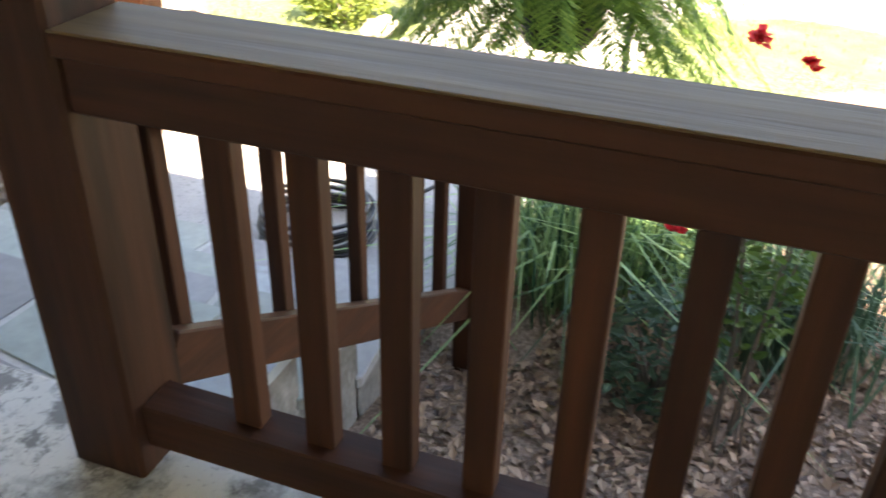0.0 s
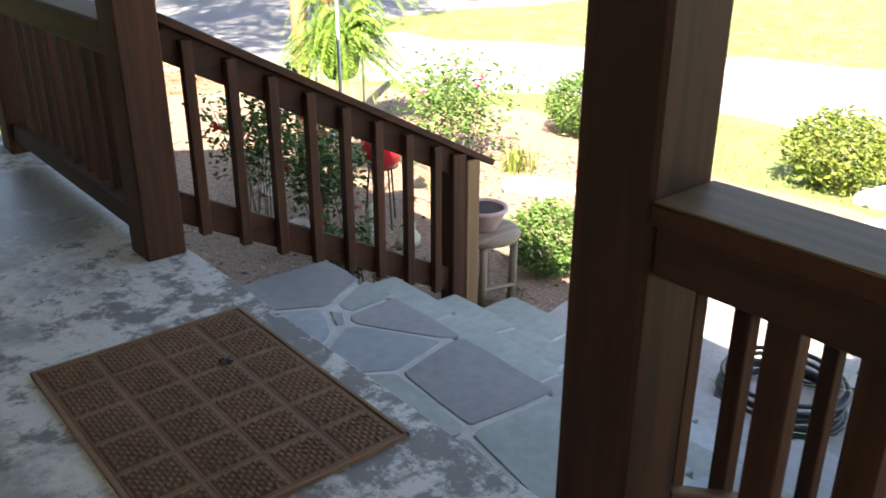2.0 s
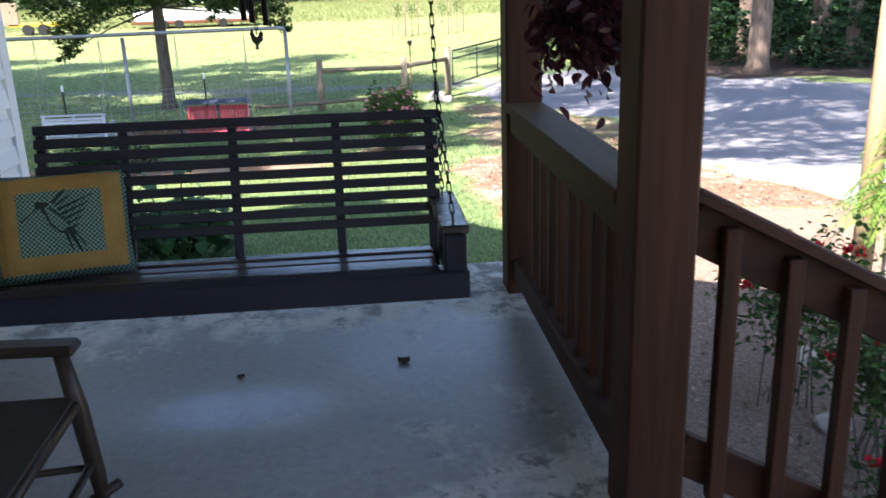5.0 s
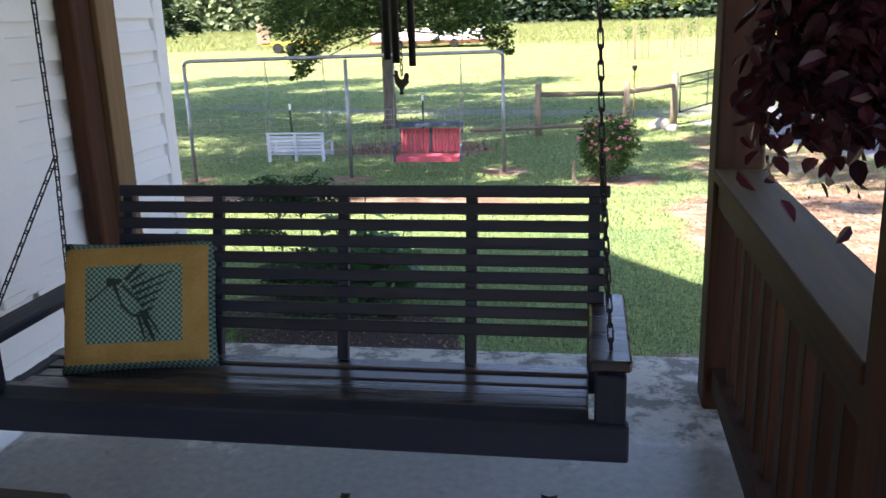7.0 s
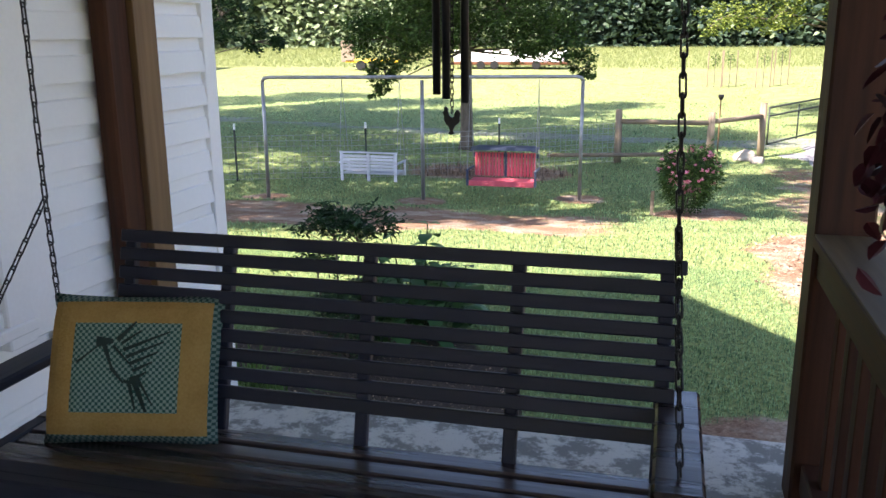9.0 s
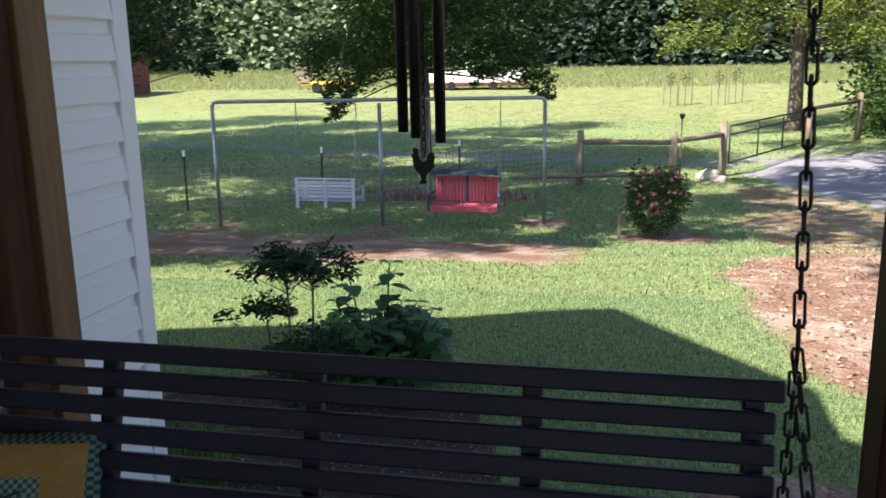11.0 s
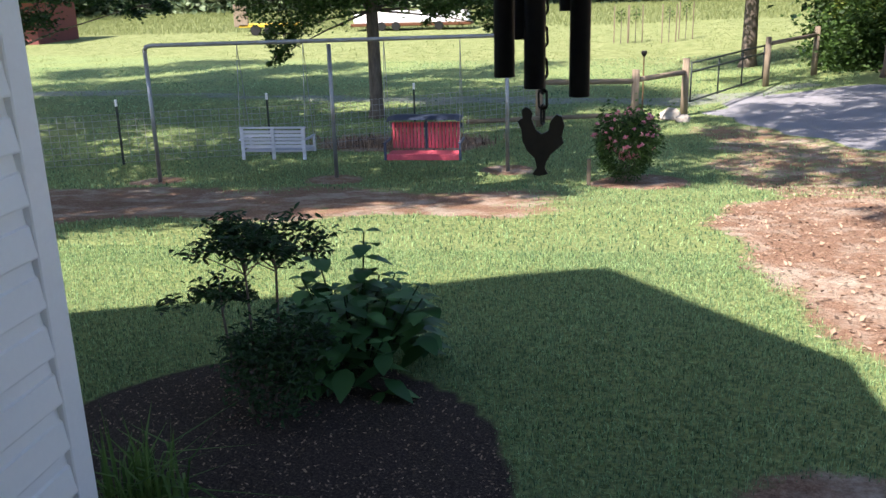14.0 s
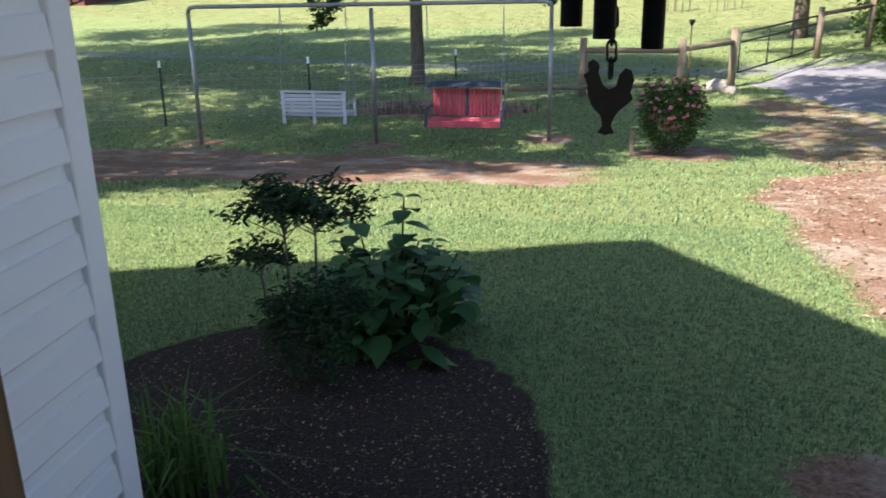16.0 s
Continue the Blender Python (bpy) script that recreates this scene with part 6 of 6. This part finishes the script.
hx, hy = rng.normal(-4.6, 0.8, n), rng.normal(18.4, 0.4, n)
tagged(blades("straw", np.stack([hx, hy, height(hx, hy)], 1), 0.22, 0.02, LITTER, None, 102, 1.2), "heap of dry straw beneath the tree", "straw", kind="stuff")

# ---- trees ----
tree(-6.1, 22.6, 0.17, [(-8.0, 21.3, 1.3, 1.1), (-7.0, 21.3, 1.5, 1.2), (-7.9, 20.9, 0.45, 0.55), (-8.1, 20.8, -0.05, 0.3), (-6.4, 21.9, 2.4, 1.6), (-4.9, 21.8, 2.0, 1.3), (-3.8, 21.9, 1.35, 0.9), (-3.2, 21.9, 0.9, 0.55), (-2.8, 22.0, 0.5, 0.4), (-4.4, 21.8, 0.85, 0.4), (-6.0, 23.5, 4.6, 2.8), (-7.6, 23, 4.2, 1.6), (-3.5, 23, 4.0, 2.4), (-6.4, 22.4, 7.0, 3.0)], 90000, 0.115, LEAF, "shade tree with low spreading branches behind the fence", 111, fork=2.7, slim=0.6)
tree(5.4, 34.4, 0.27, [(1.1, 32.7, 1.9, 0.9), (2.9, 32.5, 2.0, 0.9), (5.3, 32.0, 2.6, 1.1), (6.8, 31.8, 1.7, 1.1), (8.3, 31.4, 0.7, 1.0), (9.2, 31.0, 1.6, 1.3), (3.0, 33.2, 4.2, 2.4), (7.2, 33.0, 3.8, 2.6), (10.0, 32.0, 3.2, 2.4), (5.5, 34, 7.0, 3.6), (9.0, 34, 7.0, 3.6), (1.2, 33.4, 5.8, 2.2), (12.5, 31.5, 3.5, 2.4), (11.0, 29.5, 2.6, 1.6)], 72000, 0.135, LEAF_LIGHT, "tall maple with yellow-green leaves beside the gate", 112, fork=3.0, slim=0.5)
tree(-19.5, 26.5, 0.35, [(-13.2, 22.2, 1.9, 1.0), (-12.2, 22.4, 1.2, 0.7), (-14.4, 21.8, 1.5, 1.1), (-15.4, 21.3, 1.0, 1.0), (-15.5, 24, 3.8, 2.4), (-18, 24, 3.0, 2.6), (-15, 26, 6.5, 3.5), (-19, 27, 6.0, 3.4), (-14.6, 25, 4.8, 2.0)], 56000, 0.14, LEAF_DARK, "dense dark oak beyond the wire fence", 113, slim=0.35)
# the great tree beside the house, whose crown shades the yard and the drive
def crown_over(spots):
    """Crown clumps whose shadows fall on the given plan spots: x, y, height, radius."""
    return [(x - 0.6 * (h + 1.5), y - 0.56 * (h + 1.5), h, r) for x, y, h, r in spots]


tree(-10.2, 8.8, 0.5, crown_over([(-8.5, 12, 9, 2.1), (-7.2, 9.9, 8.5, 1.4), (-8.9, 9.2, 8.5, 1.5), (-4.9, 11.9, 9, 1.3), (-5.6, 10.9, 9, 1.0), (-3.4, 13.2, 9.5, 1.4), (-1.6, 13.8, 10, 1.2), (0.4, 14.8, 10.5, 1.2), (-5.0, 14.2, 10, 1.4), (-6, 13, 9.5, 1.8), (-9.5, 16, 9.5, 2.5), (-6, 16.5, 10, 2.4), (-3, 15.8, 10.5, 2.0), (-0.3, 17.3, 11, 1.8), (-8, 20.5, 11, 2.4), (-4, 20, 11.5, 2.2), (-0.8, 20.4, 12, 1.8), (-11.5, 13.6, 9, 2.0), (-7.0, 18.3, 10.5, 1.8), (-2.2, 18.4, 11, 1.6), (-8.6, 22.6, 11, 2.0), (-5.2, 23.0, 11.5, 1.7), (-2.0, 22.8, 12, 1.5), (-9.8, 11.2, 8.5, 1.6)]), 62000, 0.23, LEAF, "great tree beside the house", 114, slim=0.06)
tree(-11.5, 5.2, 0.5, crown_over([(2.0, 17, 12, 1.4), (3.2, 21, 13, 1.7), (5.4, 20.3, 13, 2.0), (4.6, 22.6, 13, 1.6), (6.3, 22.3, 13, 1.6), (5.0, 18.4, 13, 1.6), (7.6, 20, 13, 1.6), (4.6, 15.5, 13, 1.6), (7, 17.5, 13.5, 2.2), (4.3, 11.6, 13, 1.5), (6.4, 13.4, 13, 2.2), (8.6, 15.5, 13.5, 2.1), (5.9, 10.1, 12.6, 1.5), (7.6, 11.4, 13, 1.5), (10.6, 13.2, 13.5, 2.0), (13.5, 13.0, 13.5, 1.6), (3.0, 14.6, 12.5, 1.4), (2.2, 19.0, 12.5, 1.5), (10.5, 17.0, 14, 2.2), (11, 21, 14, 2.6), (14, 20, 14, 2.6), (17, 19, 14, 2.6), (12.5, 24, 14, 2.8), (16.5, 23, 14, 2.8), (20, 19.5, 14, 2.6), (13.5, 16, 14, 2.0), (17, 14.5, 14, 1.8), (6, 26, 13, 2.0), (7.6, 24, 13, 2.0), (8.6, 28, 13, 2.2), (5.2, 30, 13, 1.8)]), 48000, 0.26, LEAF, "tall thin-crowned tree behind the house", 116, slim=0.06)
tree(-21, 14.5, 0.45, crown_over([(-14, 21, 9, 2.4), (-11, 24, 10, 2.2), (-16, 24.5, 9, 2.6), (-9.5, 28.5, 11, 1.8), (-13, 18.0, 10, 2.0), (-17, 29, 10, 2.4), (-6, 30.5, 12, 1.8), (-13, 31.5, 11, 2.4), (-10, 33.5, 11.5, 2.2), (-16, 34, 11, 2.6), (-6.5, 35, 12, 1.8), (-20, 31, 10, 2.6), (-22, 37, 11, 2.8), (-12, 38, 12, 2.2), (-14, 27, 10.5, 2.2), (-2.5, 31.0, 12.5, 1.4), (-17, 22.5, 10, 2.0), (-14, 24.5, 10.5, 1.8), (-8, 26.5, 11, 1.7), (-5, 28, 11.5, 1.7), (-3, 26, 12, 1.5), (-12, 29.5, 11, 1.8), (-8.5, 30, 11.5, 1.7), (-15, 36, 11.5, 2.2), (-19, 26, 10, 2.0), (-4, 34, 12, 1.6), (-1, 28.6, 12.5, 1.4), (0.8, 25, 12.5, 1.3), (-11, 22.5, 11, 1.6), (-3.2, 37.5, 12.5, 1.8), (-18, 40, 12, 2.4)]), 78000, 0.26, LEAF, "tall tree behind the house", 115, slim=0.08)

for k, (x, y, r, h) in enumerate(((7.9, 27.3, 0.14, 11), (8.9, 29.0, 0.22, 12), (9.7, 20.4, 0.27, 13), (11.6, 25.5, 0.25, 13), (13.2, 22.0, 0.18, 12), (15.2, 27.5, 0.3, 13), (17.6, 18.9, 0.36, 14), (19.5, 24.5, 0.25, 13), (22.0, 19.8, 0.22, 12), (25.5, 18.0, 0.3, 13), (8.4, 26.6, 0.1, 12), (21.5, 27.0, 0.28, 13), (27.5, 22.0, 0.25, 13), (14.0, 18.4, 0.5, 14))):
    rr = random.Random(200 + k)
    tree(x, y, r, [(x + rr.uniform(-1.5, 1.5), y + rr.uniform(-1, 1), h * q, h * 0.16) for q in (0.42, 0.58, 0.75, 0.92)], 1500, 0.32, LEAF_DARK if k % 3 else LEAF, "tall straight-trunked tree at the edge of the woods", 120 + k, PINEBARK, 0.2, h)

# far woods: joined masses of leaves
rng = np.random.default_rng(141)


def woods(name, x0, x1, y0, y1, n_clump, h, leaf, material, label, seed, bend=None):
    rng2 = np.random.default_rng(seed)
    cx, cy = rng2.uniform(x0, x1, n_clump), rng2.uniform(y0, y1, n_clump)
    cy = cy + (bend(cx) if bend else 0)
    cz = height(cx, cy) + h * rng2.beta(1.1, 1.3, n_clump)
    rad = rng2.uniform(0.6, 1.5, n_clump) * h * 0.10
    per = 42
    P = np.repeat(np.stack([cx, cy, cz], 1), per, 0) + rng2.normal(0, 1, (n_clump * per, 3)) * np.repeat(rad, per)[:, None]
    P[:, 2] = np.maximum(P[:, 2], height(P[:, 0], P[:, 1]))
    return tagged(foliage(name, P, leaf, material, None, seed, 0.7, 0.1, 0.4), label, "woods", kind="stuff")


# paler than the near leaves: distance haze is put into this colour
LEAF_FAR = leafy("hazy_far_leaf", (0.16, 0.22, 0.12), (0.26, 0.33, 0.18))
# darker copy of the far leaf, with the shade put into its colour
LEAF_FAR_SHADE = leafy("shaded_far_leaf", (0.022, 0.045, 0.03), (0.06, 0.10, 0.055), 0.2)
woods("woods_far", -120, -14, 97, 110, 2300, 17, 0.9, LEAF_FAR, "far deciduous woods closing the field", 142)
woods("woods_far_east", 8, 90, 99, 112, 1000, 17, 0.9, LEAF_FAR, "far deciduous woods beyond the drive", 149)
woods("woods_far_dark", -30, 26, 99, 110, 2000, 18, 0.85, LEAF_FAR_SHADE, "dark far woods behind the field", 143)
woods("woods_near", 10, 60, 27, 40, 1900, 9, 0.38, LEAF_DARK, "dark undergrowth and trees beyond the drive", 144)
woods("woods_side", 8.5, 40, 22.5, 26.5, 480, 1.6, 0.18, LEAF_DARK, "low dark undergrowth at the edge of the woods", 145, lambda x: np.clip((9 - x) * 0.6, -3, 4))
woods("woods_left", -120, -55, 55, 98, 1300, 15, 0.8, LEAF, "far woods beyond the left of the field", 146)
woods("brush_gate", 7.0, 14, 29.0, 33.0, 520, 2.6, 0.17, LEAF, "leafy brush beside the gate", 147)
# flat sheets added behind the leaves, coloured like the shade inside woods
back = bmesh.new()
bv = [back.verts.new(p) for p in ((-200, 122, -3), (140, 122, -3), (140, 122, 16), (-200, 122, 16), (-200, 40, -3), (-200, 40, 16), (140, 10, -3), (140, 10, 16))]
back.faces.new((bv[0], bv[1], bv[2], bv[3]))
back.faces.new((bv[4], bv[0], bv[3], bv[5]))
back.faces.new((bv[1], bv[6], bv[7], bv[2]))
tagged(part("backdrop", back, surface("woods_shade", (0.035, 0.06, 0.03), (0.10, 0.14, 0.07), 0.25, 0.95, 0.0, fine=2)), "dark sheet standing in for shade deep in the distant woods", "woods", kind="structure")
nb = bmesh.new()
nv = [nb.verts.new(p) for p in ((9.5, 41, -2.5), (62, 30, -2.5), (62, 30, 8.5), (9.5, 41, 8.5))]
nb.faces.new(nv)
tagged(part("backdrop_near", nb, bpy.data.materials["woods_shade"]), "dark sheet standing in for shade deep in the near woods", "woods", kind="structure")

# ---- far things in the field ----
for x, y in ((1.5, 47.5), (2.3, 48.3), (3.9, 47.2), (4.9, 48.5)):
    zz = gz(x, y)
    part_s = thing("staked_sapling", (x, y, zz), "thin young tree tied between stakes in the field", "sapling", "staked saplings")
    for d in (-0.35, 0.35):
        part("stake", tube([(x + d, y, zz), (x + d, y, zz + 1.9)], 0.03, 5), GREYWOOD[2], part_s)
    part("stem", tube([(x, y, zz), (x, y, zz + 1.7)], 0.02, 5), BARK, part_s)
    foliage("leaves", blob((x, y, zz + 1.5), (0.28, 0.28, 0.4), 70, int(x * 10), 0.2), 0.13, LEAF, part_s, int(x * 7))
barn = thing("red_barn", (-39, 58, gz(-39, 58)), "low red barn at the far edge of the field", "barn")
zz = gz(-39, 58)
part("wall", box(-43, -36, 55, 60, zz - 0.2, zz + 2.6, 0.02), surface("barn_red", (0.12, 0.035, 0.03), (0.2, 0.06, 0.05), 3, 0.8, 0.2, stretch=(8, 8, 0.5)), barn)
part("roof", beam((-43.4, 55.2, zz + 3.0), (-35.6, 55.2, zz + 3.0), 3.4, 0.12, 0, beam((-43.4, 58.4, zz + 3.0), (-35.6, 58.4, zz + 3.0), 3.4, 0.12, 0)), STEEL, barn)
trailer = thing("flat_trailer", (-21.5, 60, gz(-21.5, 60)), "yellow flat trailer with a grey tailgate", "trailer")
zz = gz(-21.5, 60)
YEL = surface("yellow_paint", (0.5, 0.32, 0.02), (0.7, 0.48, 0.04), 3, 0.5, 0.05)
part("bed", box(-23.6, -19.6, 59, 61, zz + 0.55, zz + 0.75, 0.03), YEL, trailer)
part("tailgate", box(-23.9, -22.9, 59.0, 59.15, zz + 0.6, zz + 2.1, 0.02), GREYWOOD[2], trailer, "grey slatted tailgate")
for x in (-22.4, -21.4):
    part("wheel", tube([(x, 58.9, zz + 0.36), (x, 59.2, zz + 0.36)], 0.36, 14), RUBBER, trailer)
pad = thing("white_trailer", (-12.5, 62, gz(-12.5, 62)), "low white trailer standing far off in the field", "trailer")
zz = gz(-12.5, 62)
part("body", box(-16, -8, 61, 63, zz + 0.5, zz + 1.3, 0.05), TRIM, pad)
part("deck", box(-16.2, -7.8, 60.9, 63.1, zz + 0.3, zz + 0.5, 0.03), RUST, pad)
for x in (-14, -13, -10):
    part("wheel", tube([(x, 60.8, zz + 0.3), (x, 61.1, zz + 0.3)], 0.3, 12), RUBBER, pad)

# ---- grass ----


def lawn(name, x0, x1, y0, y1, n, h, w, seed, material, label, keep_at=0.35):
    rng2 = np.random.default_rng(seed)
    x, y = rng2.uniform(x0, x1, n), rng2.uniform(y0, y1, n)
    g, m, b = zones(x, y)
    ok = (g + m + b) < keep_at * rng2.uniform(0.6, 2.0, n)
    ok &= ~((x < 0.02) & (y < 2.25)) & ~((x < WALL_X + 0.05) & (y < HOUSE_Y + 0.05))
    ok &= ~((y > 22) & (x > 6 + 0.35 * (y - 24)))
    x, y = x[ok], y[ok]
    return tagged(blades(name, np.stack([x, y, height(x, y) - 0.005], 1), h, w, material, None, seed, 0.6), label, "grass", kind="stuff")


lawn("grass_near", -6.5, 3.5, 2.2, 8.5, 180000, 0.042, 0.0052, 151, GRASS, "short green lawn beside the porch")
lawn("grass_mid", -13, 6, 8.5, 22, 66000, 0.055, 0.012, 152, GRASS, "green and patchy lawn under the trees")
lawn("grass_front", 4.2, 22, -6, 11, 26000, 0.07, 0.012, 153, DRYGRASS, "dry yellow-green grass between the drives")
lawn("grass_yard_far", -30, 12, 22, 40, 60000, 0.05, 0.028, 156, GRASS, "mown green grass under the field trees")
lawn("grass_field", -45, 25, 40, 62, 34000, 0.05, 0.035, 154, DRYGRASS, "mown pale grass of the field")
lawn("grass_tall", -60, 40, 62, 96, 90000, 0.34, 0.03, 155, DRYGRASS, "tall pale grass at the end of the field")
